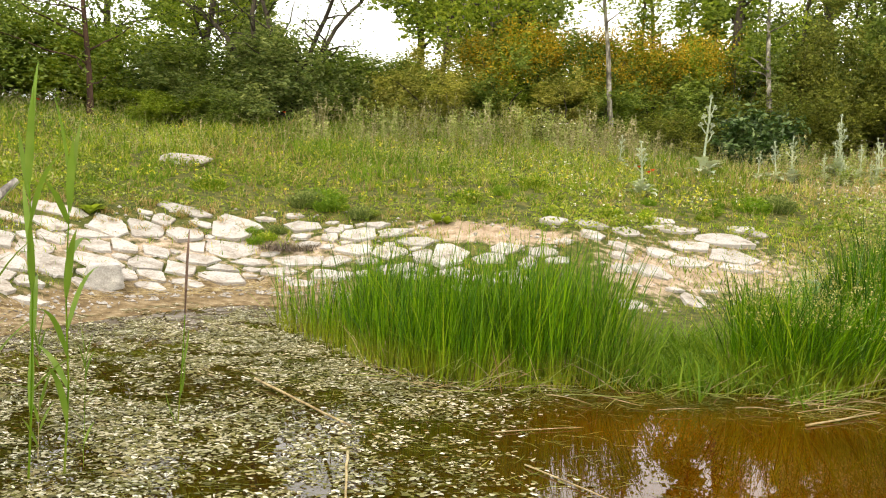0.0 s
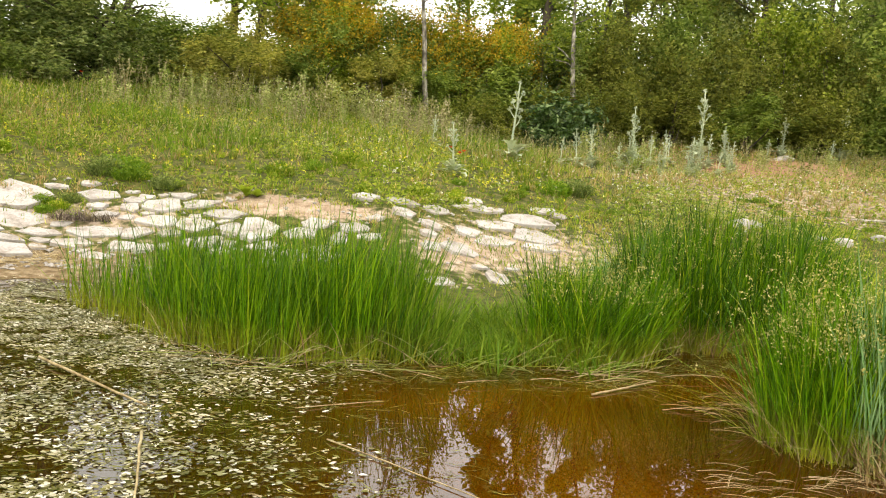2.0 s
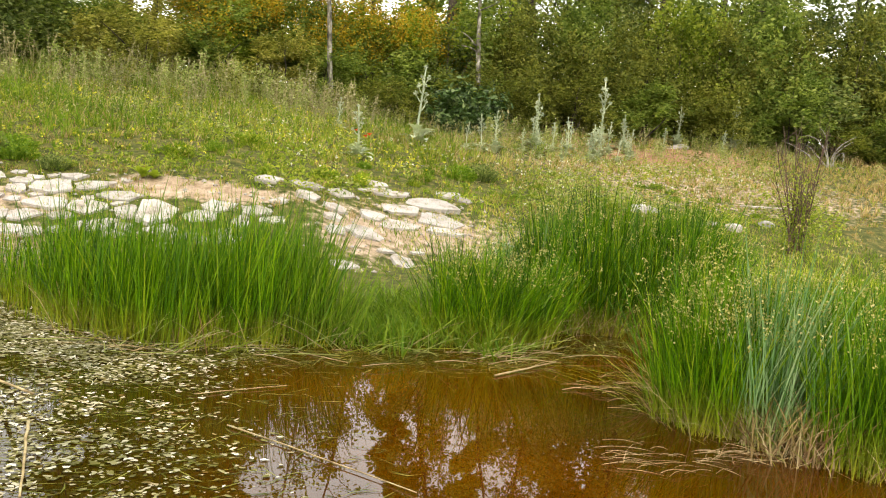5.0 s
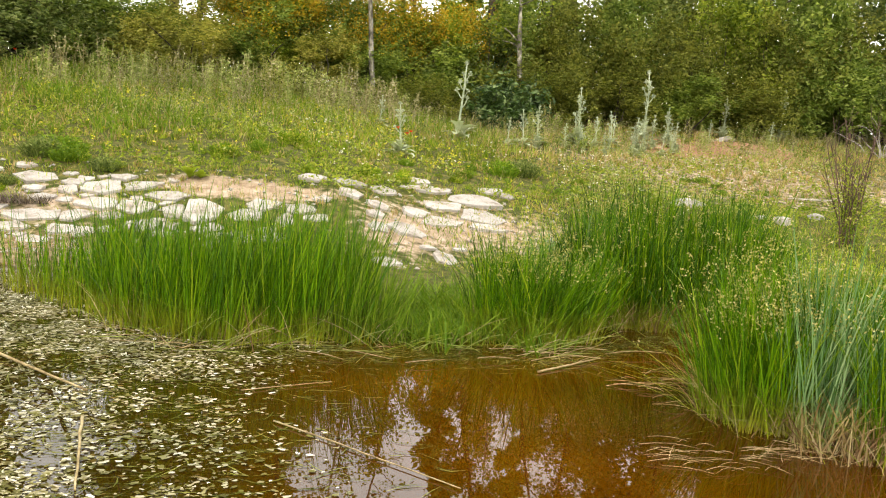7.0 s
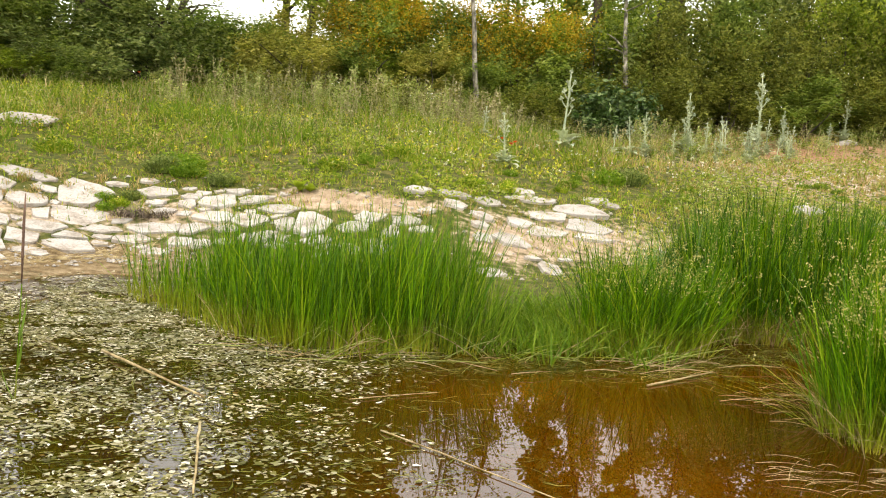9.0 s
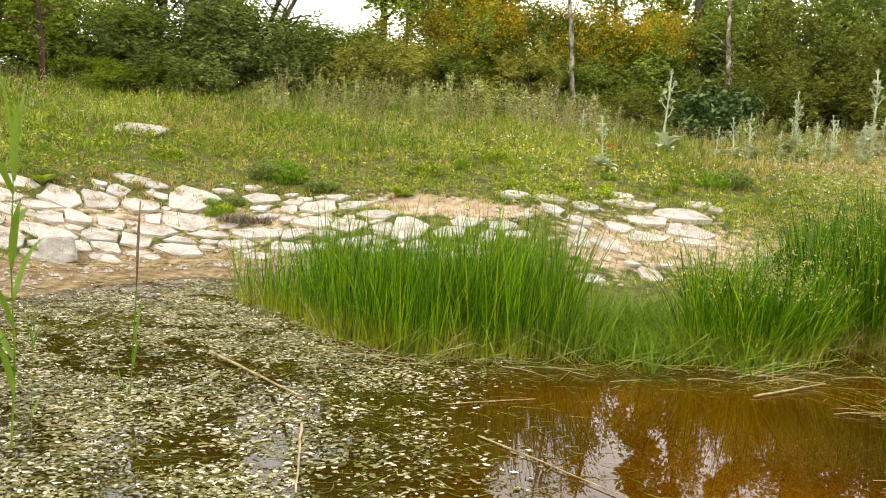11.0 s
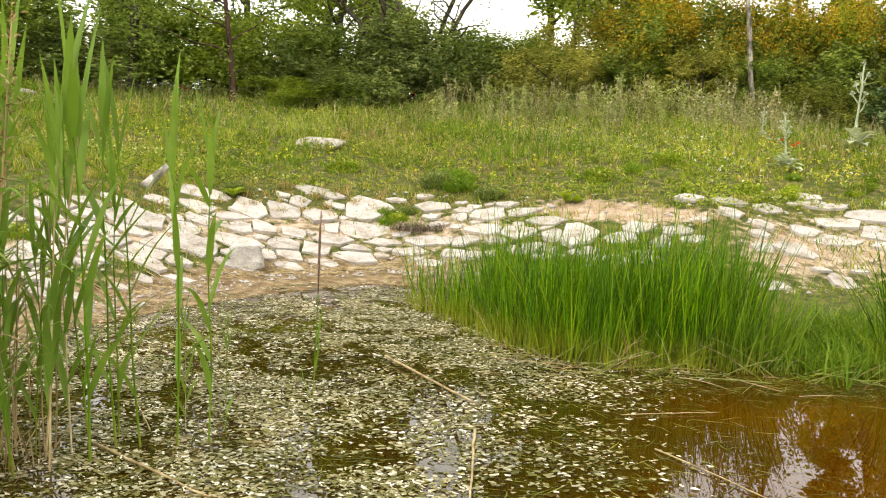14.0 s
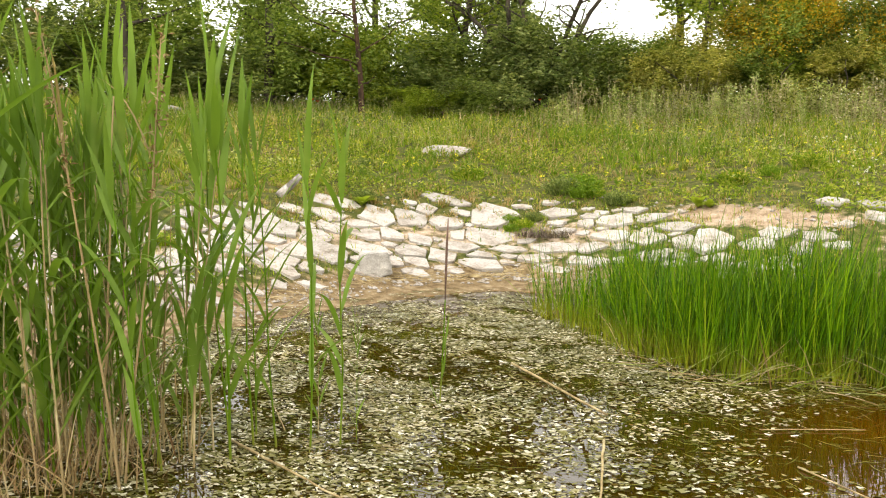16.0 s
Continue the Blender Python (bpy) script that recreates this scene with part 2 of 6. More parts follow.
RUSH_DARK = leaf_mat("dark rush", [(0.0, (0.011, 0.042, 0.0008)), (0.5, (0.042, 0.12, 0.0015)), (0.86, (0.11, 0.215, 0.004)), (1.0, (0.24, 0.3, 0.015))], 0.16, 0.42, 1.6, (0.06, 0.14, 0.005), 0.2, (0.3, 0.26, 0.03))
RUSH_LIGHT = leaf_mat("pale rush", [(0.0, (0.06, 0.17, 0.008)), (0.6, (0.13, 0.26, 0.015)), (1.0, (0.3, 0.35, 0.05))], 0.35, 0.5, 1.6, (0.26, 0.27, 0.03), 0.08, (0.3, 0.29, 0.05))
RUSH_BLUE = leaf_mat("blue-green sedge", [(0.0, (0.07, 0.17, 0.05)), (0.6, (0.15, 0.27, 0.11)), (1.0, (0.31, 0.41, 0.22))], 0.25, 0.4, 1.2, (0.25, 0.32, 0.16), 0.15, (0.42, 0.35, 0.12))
SEED = leaf_mat("seed heads", [(0.0, (0.22, 0.22, 0.05)), (0.6, (0.38, 0.35, 0.12)), (1.0, (0.52, 0.46, 0.24))], 0.2, 0.7)
REED_LEAF = leaf_mat("reed leaf", [(0.0, (0.05, 0.115, 0.012)), (0.5, (0.13, 0.23, 0.03)), (0.8, (0.24, 0.34, 0.07)), (1.0, (0.42, 0.46, 0.17))], 0.36, 0.42, 1.5, (0.33, 0.36, 0.1))
REED_DRY = leaf_mat("dry reed", [(0.0, (0.17, 0.09, 0.045)), (0.5, (0.36, 0.25, 0.13)), (1.0, (0.55, 0.45, 0.28))], 0.2, 0.7)
FOL = {
    "green": leaf_mat("leaf green", [(0.0, (0.08, 0.13, 0.022)), (0.5, (0.18, 0.25, 0.05)), (1.0, (0.36, 0.42, 0.12))], 0.5, 0.5, 0.8, (0.2, 0.19, 0.04)),
    "dark": leaf_mat("leaf dark", [(0.0, (0.075, 0.115, 0.03)), (0.5, (0.165, 0.215, 0.07)), (1.0, (0.34, 0.375, 0.15))], 0.46, 0.5, 0.8, (0.11, 0.12, 0.04)),
    "lime": leaf_mat("leaf light", [(0.0, (0.1, 0.165, 0.014)), (0.5, (0.21, 0.28, 0.03)), (1.0, (0.4, 0.44, 0.08))], 0.5, 0.5, 0.8, (0.26, 0.25, 0.04)),
    "olive": leaf_mat("leaf olive", [(0.0, (0.065, 0.083, 0.014)), (0.5, (0.155, 0.178, 0.03)), (1.0, (0.31, 0.32, 0.075))], 0.42, 0.55, 0.8, (0.2, 0.14, 0.04)),
    "pale": leaf_mat("leaf pale olive", [(0.0, (0.14, 0.16, 0.028)), (0.5, (0.3, 0.3, 0.065)), (1.0, (0.5, 0.46, 0.14))], 0.45, 0.55, 0.8, (0.3, 0.22, 0.07)),
    "laurel": leaf_mat("leaf glossy", [(0.0, (0.018, 0.045, 0.006)), (0.6, (0.05, 0.1, 0.02)), (1.0, (0.16, 0.22, 0.08))], 0.15, 0.4, 0.8, (0.06, 0.1, 0.03), 0.35),
}
DRYGRASS = leaf_mat("dry meadow grass", [(0.0, (0.24, 0.16, 0.06)), (0.5, (0.42, 0.29, 0.13)), (1.0, (0.58, 0.46, 0.28))], 0.25, 0.6, 0.6, (0.3, 0.2, 0.1))
LUSH = leaf_mat("lush grass", [(0.0, (0.075, 0.155, 0.01)), (0.6, (0.14, 0.24, 0.018)), (1.0, (0.25, 0.33, 0.04))], 0.35, 0.5, 1.0, (0.14, 0.2, 0.02))
BROOM = leaf_mat("broom blossom", [(0.0, (0.32, 0.2, 0.012)), (0.5, (0.48, 0.32, 0.02)), (1.0, (0.62, 0.46, 0.05))], 0.25, 0.6, 0.8, (0.3, 0.24, 0.02))
THISTLE = leaf_mat("thistle", [(0.0, (0.26, 0.31, 0.21)), (0.5, (0.42, 0.48, 0.35)), (1.0, (0.66, 0.7, 0.58))], 0.15, 0.7, 2.0, (0.45, 0.42, 0.25))
DRYWEED = leaf_mat("dry weed", [(0.0, (0.16, 0.15, 0.06)), (0.5, (0.3, 0.27, 0.13)), (1.0, (0.5, 0.46, 0.3))], 0.15, 0.7)
# the palest stops put the sky's sheen on wet leaves into the colour
WEED = leaf_mat("pond weed", [(0.0, (0.05, 0.045, 0.006)), (0.35, (0.15, 0.142, 0.022)), (0.6, (0.27, 0.25, 0.12)), (0.86, (0.46, 0.43, 0.31)), (1.0, (0.78, 0.75, 0.68))], 0.1, 0.5, 1.3, (0.26, 0.15, 0.05), 0.25)
WEED_MAT = leaf_mat("sunken weed", [(0.0, (0.02, 0.017, 0.002)), (0.5, (0.06, 0.045, 0.007)), (1.0, (0.15, 0.1, 0.025))], 0.05, 0.85, 1.3, (0.12, 0.06, 0.01), 0.05)
PALE_WEED = leaf_mat("grey-green weed", [(0.0, (0.16, 0.22, 0.05)), (0.5, (0.3, 0.36, 0.1)), (1.0, (0.5, 0.52, 0.24))], 0.3, 0.6, 1.0, (0.36, 0.36, 0.14))
DEAD = leaf_mat("withered plant", [(0.0, (0.07, 0.05, 0.04)), (0.6, (0.15, 0.115, 0.1)), (1.0, (0.26, 0.2, 0.17))], 0.1, 0.8)
PETAL = leaf_mat("white petals", [(0.0, (0.7, 0.7, 0.66)), (1.0, (0.85, 0.85, 0.82))], 0.2, 0.6, 2.0, (0.8, 0.8, 0.7))
YELLOW = leaf_mat("yellow petals", [(0.0, (0.55, 0.5, 0.03)), (1.0, (0.72, 0.68, 0.08))], 0.2, 0.6, 2.0, (0.6, 0.55, 0.04))
POPPY = leaf_mat("poppy petals", [(0.0, (0.6, 0.04, 0.01)), (1.0, (0.75, 0.09, 0.02))], 0.25, 0.5, 2.0, (0.65, 0.08, 0.02))

# ---- building tools ----
R = np.random.default_rng(7)


def mesh_of(name, verts, faces, material, smooth=False):
    """A mesh from arrays: verts (n, 3); faces (m, k) with k corners each, or a list of such arrays."""
    faces = faces if isinstance(faces, list) else [faces]
    verts = np.asarray(verts, np.float32).reshape(-1, 3)
    me = bpy.data.meshes.new(name)
    me.vertices.add(len(verts))
    me.vertices.foreach_set("co", verts.ravel())
    loops = np.concatenate([np.asarray(f, np.int32).ravel() for f in faces])
    sizes = np.concatenate([np.full(len(f), np.shape(f)[1], np.int32) for f in faces])
    me.loops.add(len(loops))
    me.loops.foreach_set("vertex_index", loops)
    me.polygons.add(len(sizes))
    me.polygons.foreach_set("loop_start", np.r_[0, np.cumsum(sizes)[:-1]].astype(np.int32))
    me.polygons.foreach_set("use_smooth", np.full(len(sizes), smooth))
    me.update(calc_edges=True)
    me.validate()
    if material:
        me.materials.append(material)
    return me


def thing(name, x=0.0, y=0.0, z=0.0):
    ob = new(name)
    ob.matrix_basis = pose(x, y, z)
    return ob


def part(name, me, parent, label="", kind=""):
    ob = new(name, me)
    ob.parent = parent
    return tagged(ob, label=label, kind=kind)


def join(pieces):
    """One (verts, faces) out of several."""
    V, Fs, n = [], {}, 0
    for v, fs in pieces:
        for f in (fs if isinstance(fs, list) else [fs]):
            f = np.asarray(f)
            Fs.setdefault(f.shape[1], []).append(f + n)
        V.append(np.asarray(v))
        n += len(v)
    return np.concatenate(V), [np.concatenate(f) for f in Fs.values()]


def tube(points, radii, sides=6):
    """A tapered stem along points."""
    P = np.asarray(points, float)
    T = np.gradient(P, axis=0)
    T /= np.linalg.norm(T, axis=1, keepdims=True) + 1e-9
    ref = np.array([0.3, 0.9, 0.1]) if abs(T[0, 2]) > 0.7 else np.array([0, 0, 1.0])
    A = np.cross(T, ref)
    A /= np.linalg.norm(A, axis=1, keepdims=True) + 1e-9
    B = np.cross(T, A)
    w = np.linspace(0, 2 * np.pi, sides, endpoint=False)
    V = P[:, None] + np.asarray(radii)[:, None, None] * (np.cos(w)[None, :, None] * A[:, None] + np.sin(w)[None, :, None] * B[:, None])
    n = len(P)
    i, j = np.meshgrid(np.arange(n - 1), np.arange(sides), indexing="ij")
    k = (j + 1) % sides
    F = np.stack([i * sides + j, i * sides + k, (i + 1) * sides + k, (i + 1) * sides + j], -1).reshape(-1, 4)
    tip = np.array([[(n - 1) * sides + q for q in range(sides)]])
    return V.reshape(-1, 3), [F, tip, np.array([[q for q in range(sides)][::-1]])]


def blades(base, tall, wide, lean, bend, segs=2, rng=R, face=None):
    """Grass blades: base (n, 3), and a height, width, lean (a vector across, in heights) and droop for each. Folded ribbons ending in a point."""
    n = len(base)
    turn = rng.uniform(0, np.pi, n) if face is None else face
    side = np.stack([np.cos(turn), np.sin(turn), np.zeros(n)], -1)
    rows = []
    for k in range(segs):
        s = k / segs
        mid = base + np.concatenate([lean * (tall * (s * 0.6 + bend * s * s))[:, None], (tall * (s - 0.35 * bend * s**3))[:, None]], -1)
        half = side * (wide * 0.5 * (1 - 0.35 * s))[:, None]
        rows += [mid - half, mid + half]
    rows.append(base + np.concatenate([lean * (tall * (0.6 + bend))[:, None], (tall * (1 - 0.35 * bend))[:, None]], -1))
    V = np.stack(rows, 1)
    m = 2 * segs + 1
    o = (np.arange(n) * m)[:, None]
    quads = [o + np.array([[2 * k, 2 * k + 1, 2 * k + 3, 2 * k + 2]]) for k in range(segs - 1)]
    tris = o + np.array([[2 * segs - 2, 2 * segs - 1, 2 * segs]])
    return V.reshape(-1, 3), ([np.concatenate(quads)] if quads else []) + [tris]


def around(n, rng=R):
    v = rng.normal(size=(n, 3))
    return v / np.linalg.norm(v, axis=1, keepdims=True)


def leaves(at, size, rng=R, flat=0.4, narrow=0.5):
    """Small folded kite-shaped leaves at points."""
    n = len(at)
    d = around(n, rng)
    d[:, 2] *= flat
    d /= np.linalg.norm(d, axis=1, keepdims=True)
    u = around(n, rng)
    u[:, 2] += 0.7
    s = np.cross(d, u)
    s /= np.linalg.norm(s, axis=1, keepdims=True) + 1e-9
    up = np.cross(s, d)
    size = np.broadcast_to(size, (n,))[:, None]
    V = np.stack([at, at + size * (0.5 * d + narrow * 0.5 * s + 0.1 * up), at + size * d, at + size * (0.5 * d - narrow * 0.5 * s + 0.1 * up)], 1)
    F = (np.arange(n) * 4)[:, None] + np.array([[0, 1, 2, 3]])
    return V.reshape(-1, 3), F


def wander(start, way, length, rough, n, rng, up=0.0):
    """A crooked line from start."""
    P, d = [np.array(start, float)], np.array(way, float)
    d /= np.linalg.norm(d)
    for _ in range(n):
        d = d + rng.normal(size=3) * rough + np.array([0, 0, up])
        d /= np.linalg.norm(d)
        P.append(P[-1] + d * length / n)
    return np.array(P)


def ground_at(x, y):
    return float(height(np.array([x]), np.array([y]))[0])

# ---- ground and water ----
def steps(lo, hi, fine, far):
    mid = np.arange(lo, hi + fine / 2, fine)
    grow = fine * 1.25 ** np.arange(1, 60)
    out = np.cumsum(grow)
    out = np.r_[out[out < far], far]
    return np.r_[(lo - out)[::-1], mid, hi + out]


def build_ground():
    xs, ys = steps(-14, 22, 0.2, 900), steps(0.0, 26, 0.16, 900)
    X, Y = np.meshgrid(xs, ys)
    Z = height(X, Y)
    V = np.stack([X, Y, Z], -1).reshape(-1, 3)
    nx, ny = len(xs), len(ys)
    i, j = np.meshgrid(np.arange(ny - 1), np.arange(nx - 1), indexing="ij")
    F = np.stack([i * nx + j, i * nx + j + 1, (i + 1) * nx + j + 1, (i + 1) * nx + j], -1).reshape(-1, 4)
    me = mesh_of("ground", V, F, GROUND, True)
    x, y = V[:, 0], V[:, 1]
    p, b = pond_dist(x, y), bank_dist(x, y)
    mud, sand, bed = zones(x, y, p, b)
    col = me.color_attributes.new("zone", "FLOAT_COLOR", "POINT")
    col.data.foreach_set("color", np.stack([mud, sand, bed, red_soil(x, y)], -1).astype(np.float32).ravel())
    ob = tagged(new("ground", me), "grassy hillside with sandy track and muddy pond shore", "ground", kind="structure")
    return ob


def red_soil(x, y):
    return np.clip(np.exp(-((x - 14.6) / 3.4) ** 4 - ((y - 21.8) / 2.4) ** 4) * (0.75 + 0.5 * waves(x, y, 2.0, 9)), 0, 1)


def zones(x, y, p, b):
    """Shares of mud, bare sand and pond bed."""
    bed = np.clip(0.5 - p * 4, 0, 1)
    mud = np.clip(1.55 - np.abs(b + 0.5) * 1.3, 0, 1) * np.clip((1.0 - x) / 2.5, 0, 1)
    mud = np.maximum(mud, np.clip(1 - np.abs(p) * 1.5, 0, 1) * (x < -1))
    near = np.clip(1.1 - np.abs(b - 2.05) / 0.55, 0, 1) * np.clip((x + 0.9) / 0.8, 0, 1) * np.clip((3.0 - x) / 2, 0, 1)
    right = np.clip(1.0 - np.abs(b - 1.0) / 2.0, 0, 1) * np.clip((x - 1.6) / 1.0, 0, 1) * np.clip((9 - x) / 5, 0, 1) * 0.78
    left = np.clip(1.0 - np.abs(b - 1.2) / 1.5, 0, 1) * np.clip((-0.2 - x) / 1, 0, 1) * 0.62
    soil = np.maximum(0.55 * np.exp(-((x - 13.0) / 5.5) ** 4 - ((y - 18.0) / 4.6) ** 4), 0.9 * np.exp(-((x - 14.5) / 3.5) ** 4 - ((y - 21.5) / 1.7) ** 4))
    sand = np.clip(np.maximum(np.maximum(near * 1.1, right), np.maximum(left, soil)), 0, 1)
    return mud, sand, bed


ground = build_ground()


def weed_edge(x, y):
    """The reach of the weed over the water, without its gaps."""
    right = np.interp(y, [3.0, 4.3, 5.2, 6.2, 7.0], [0.9, 0.7, 0.65, 1.0, 1.5]) + 0.3 * waves(x, y, 2.2, 3)
    return np.clip((right + 0.22 - x) / 1.6, 0, 1)


def weed_share(x, y):
    """How thick the floating weed lies."""
    s = weed_edge(x, y)
    holes = 0.3 * waves(x, y, 1.6, 2) + 0.9 * waves(x, y, 5.0, 4) + 1.2 * waves(x, y, 15.0, 5)
    s = s * np.clip(0.52 + 0.85 * holes, 0.05, 0.97)
    s *= 1 - 0.9 * np.exp(-((x + 0.85) / 0.5) ** 2 - ((y - 5.5) / 0.72) ** 2) * (0.75 + 0.5 * waves(x, y, 6.0, 8))
    s *= 1 - 0.75 * np.exp(-((x + 0.26) / 0.3) ** 2 - ((y - 4.0) / 0.45) ** 2)
    s *= 1 - 0.4 * np.clip((x + 0.5) / 0.8, 0, 1)
    shallow = np.clip(-(pond_dist(x, y) - 0.1) / 0.9, 0.25, 1)
    return s * np.where(y > 7.2, shallow, 1.0)


def build_water():
    n = 110
    xs, ys = np.linspace(-7, 8, n), np.linspace(-0.5, 13, n)
    X, Y = np.meshgrid(xs, ys)
    V = np.stack([X, Y, 0 * X], -1).reshape(-1, 3)
    i, j = np.meshgrid(np.arange(n - 1), np.arange(n - 1), indexing="ij")
    F = np.stack([i * n + j, i * n + j + 1, (i + 1) * n + j + 1, (i + 1) * n + j], -1).reshape(-1, 4)
    mid = V[F].mean(1)
    keep = pond_dist(mid[:, 0], mid[:, 1]) < 0.6
    used, F2 = np.unique(F[keep], return_inverse=True)
    me = mesh_of("water", V[used], F2.reshape(-1, 4), WATER, True)
    share = np.clip(weed_edge(V[used][:, 0], V[used][:, 1]) * 1.6, 0, 1)
    me.attributes.new("weed", "FLOAT", "POINT").data.foreach_set("value", share.astype(np.float32))
    return tagged(new("water", me), "still peaty brown pond water mirroring the sky", "water", kind="structure")


water = build_water()

# ---- trees and shrubs ----
def shrub_meshes(seed, size, material, leaf=0.11, count=8800, lumps=20, bare=0.03, blossom=None, share=0.25):
    """Foliage, stems and blossom of a shrub about 2 m across and size high, its foot at the origin."""
    rng = np.random.default_rng(seed)
    c = np.stack([rng.normal(0, 0.6, lumps), rng.normal(0, 0.6, lumps), rng.uniform(0.12, 0.9, lumps) * size], -1)
    c[:, :2] *= (1.15 - 0.55 * (c[:, 2:] / size) ** 2)
    r = rng.uniform(0.35, 0.75, lumps) * (1.1 - 0.45 * c[:, 2] / size)
    sprays = count // 15
    pick = rng.choice(lumps, sprays, p=r**2 / (r**2).sum())
    d = around(sprays, rng)
    rad = r[pick] * rng.uniform(0.3, 1.05, sprays) ** 0.5 * (1 + 0.3 * np.sin(d[:, 0] * 9 + pick) * np.sin(d[:, 2] * 8))
    rad = rad * np.where(rng.random(sprays) < 0.2, rng.uniform(1.05, 1.6, sprays), 1.0)
    tips = c[pick] + d * rad[:, None] * np.array([1, 1, 1.15])
    shoot = rng.integers(sprays, size=count)
    way = d[shoot] + np.array([0, 0, 0.8])
    along = rng.uniform(-0.24, 0.1, count)[:, None]
    at = tips[shoot] + way * along + rng.normal(size=(count, 3)) * 0.055
    at = at[at[:, 2] > bare * size * rng.uniform(0.2, 1.3, count)]
    V, F = leaves(at, leaf * rng.uniform(0.6, 1.4, len(at)), rng)
    out = {"foliage": mesh_of("foliage", V, F, material)}
    stems = []
    for k in range(4):
        tip = c[rng.integers(lumps)]
        start = np.array([rng.normal(0, 0.12), rng.normal(0, 0.12), -0.15])
        way = tip - start
        L = np.linalg.norm(way)
        stems.append(mesh_of("stem", *tube(wander(start, way + np.array([0, 0, 0.5]), L, 0.12, 6, rng), np.linspace(0.04, 0.01, 7), 5), BARK, True))
    out["stem"] = stems
    if blossom:
        n = int(count * share)
        lump = np.argsort(c[:, 2] + rng.normal(0, 0.25 * size, lumps))[-int(lumps * 0.55):]
        sp = n // 30
        pk = rng.choice(lump, sp)
        d = around(sp, rng)
        d[:, 2] += 0.25
        tuft = c[pk] + d * (r[pk] * rng.uniform(0.8, 1.15, sp))[:, None]
        at = tuft[rng.integers(sp, size=n)] + rng.normal(size=(n, 3)) * np.array([0.15, 0.15, 0.2])
        V, F = leaves(at[at[:, 2] > 0.35 * size], 0.06, rng, 0.8, 0.8)
        out["blossom"] = mesh_of("blossom", V, F, blossom)
    return out


SHRUBS = {
    "green": [shrub_meshes(1, 3.0, FOL["green"]), shrub_meshes(2, 3.0, FOL["green"], 0.13)],
    "dark": [shrub_meshes(3, 2.8, FOL["dark"], 0.13), shrub_meshes(4, 2.8, FOL["dark"])],
    "lime": [shrub_meshes(5, 3.0, FOL["lime"], 0.13), shrub_meshes(6, 3.0, FOL["lime"])],
    "olive": [shrub_meshes(7, 3.4, FOL["olive"], 0.1, 9800, 24), shrub_meshes(8, 3.4, FOL["olive"], 0.105, 9800, 24)],
    "broom": [shrub_meshes(9, 3.4, FOL["lime"], 0.1, 9500, 24, 0.05, BROOM, 0.5), shrub_meshes(10, 3.4, FOL["green"], 0.1, 9500, 24, 0.05, BROOM, 0.42)],
    "pale": [shrub_meshes(12, 3.0, FOL["pale"], 0.105, 8000), shrub_meshes(13, 3.0, FOL["pale"], 0.1, 8000)],
    "laurel": [shrub_meshes(11, 1.6, FOL["laurel"], 0.19, 3600, 26, 0.02)],
}
TALL = {"green": 3.0, "dark": 2.8, "lime": 3.0, "olive": 3.4, "broom": 3.4, "laurel": 1.6, "pale": 3.0}
WORDS = {
    "green": ("leafy green shrub of the hedge behind the meadow", "shrub"),
    "dark": ("dense dark green bush in the hedge", "bush"),
    "lime": ("bright light green shrub in the hedge", "shrub"),
    "olive": ("tall olive-brown thicket shrub", "shrub"),
    "broom": ("broom shrub with orange-yellow blossom", "shrub"),
    "pale": ("pale olive shrub with dry tips in the hedge", "shrub"),
    "laurel": ("low glossy dark bush with broad leaves", "bush"),
}


def shrub(kind, x, y, tall, wide=1.0, seed=0):
    rng = np.random.default_rng(seed * 31 + int(abs(x) * 100))
    name = {"broom": "broom_shrub", "laurel": "glossy_bush", "dark": "dark_bush"}.get(kind, "shrub")
    ob = thing(name)
    meshes = SHRUBS[kind][seed % len(SHRUBS[kind])]
    for k, me in meshes.items():
        for one in me if isinstance(me, list) else [me]:
            part(k, one, ob, "orange-yellow blossom" if k == "blossom" else "")
    s = tall / TALL[kind]
    ob.matrix_basis = Matrix.LocRotScale((x, y, ground_at(x, y) - 0.05), Euler((0, 0, rng.uniform(0, 6.28))), (1.2 * wide, 1.2 * wide, s))
    return tagged(ob, *WORDS[kind], group="hedge shrubs")


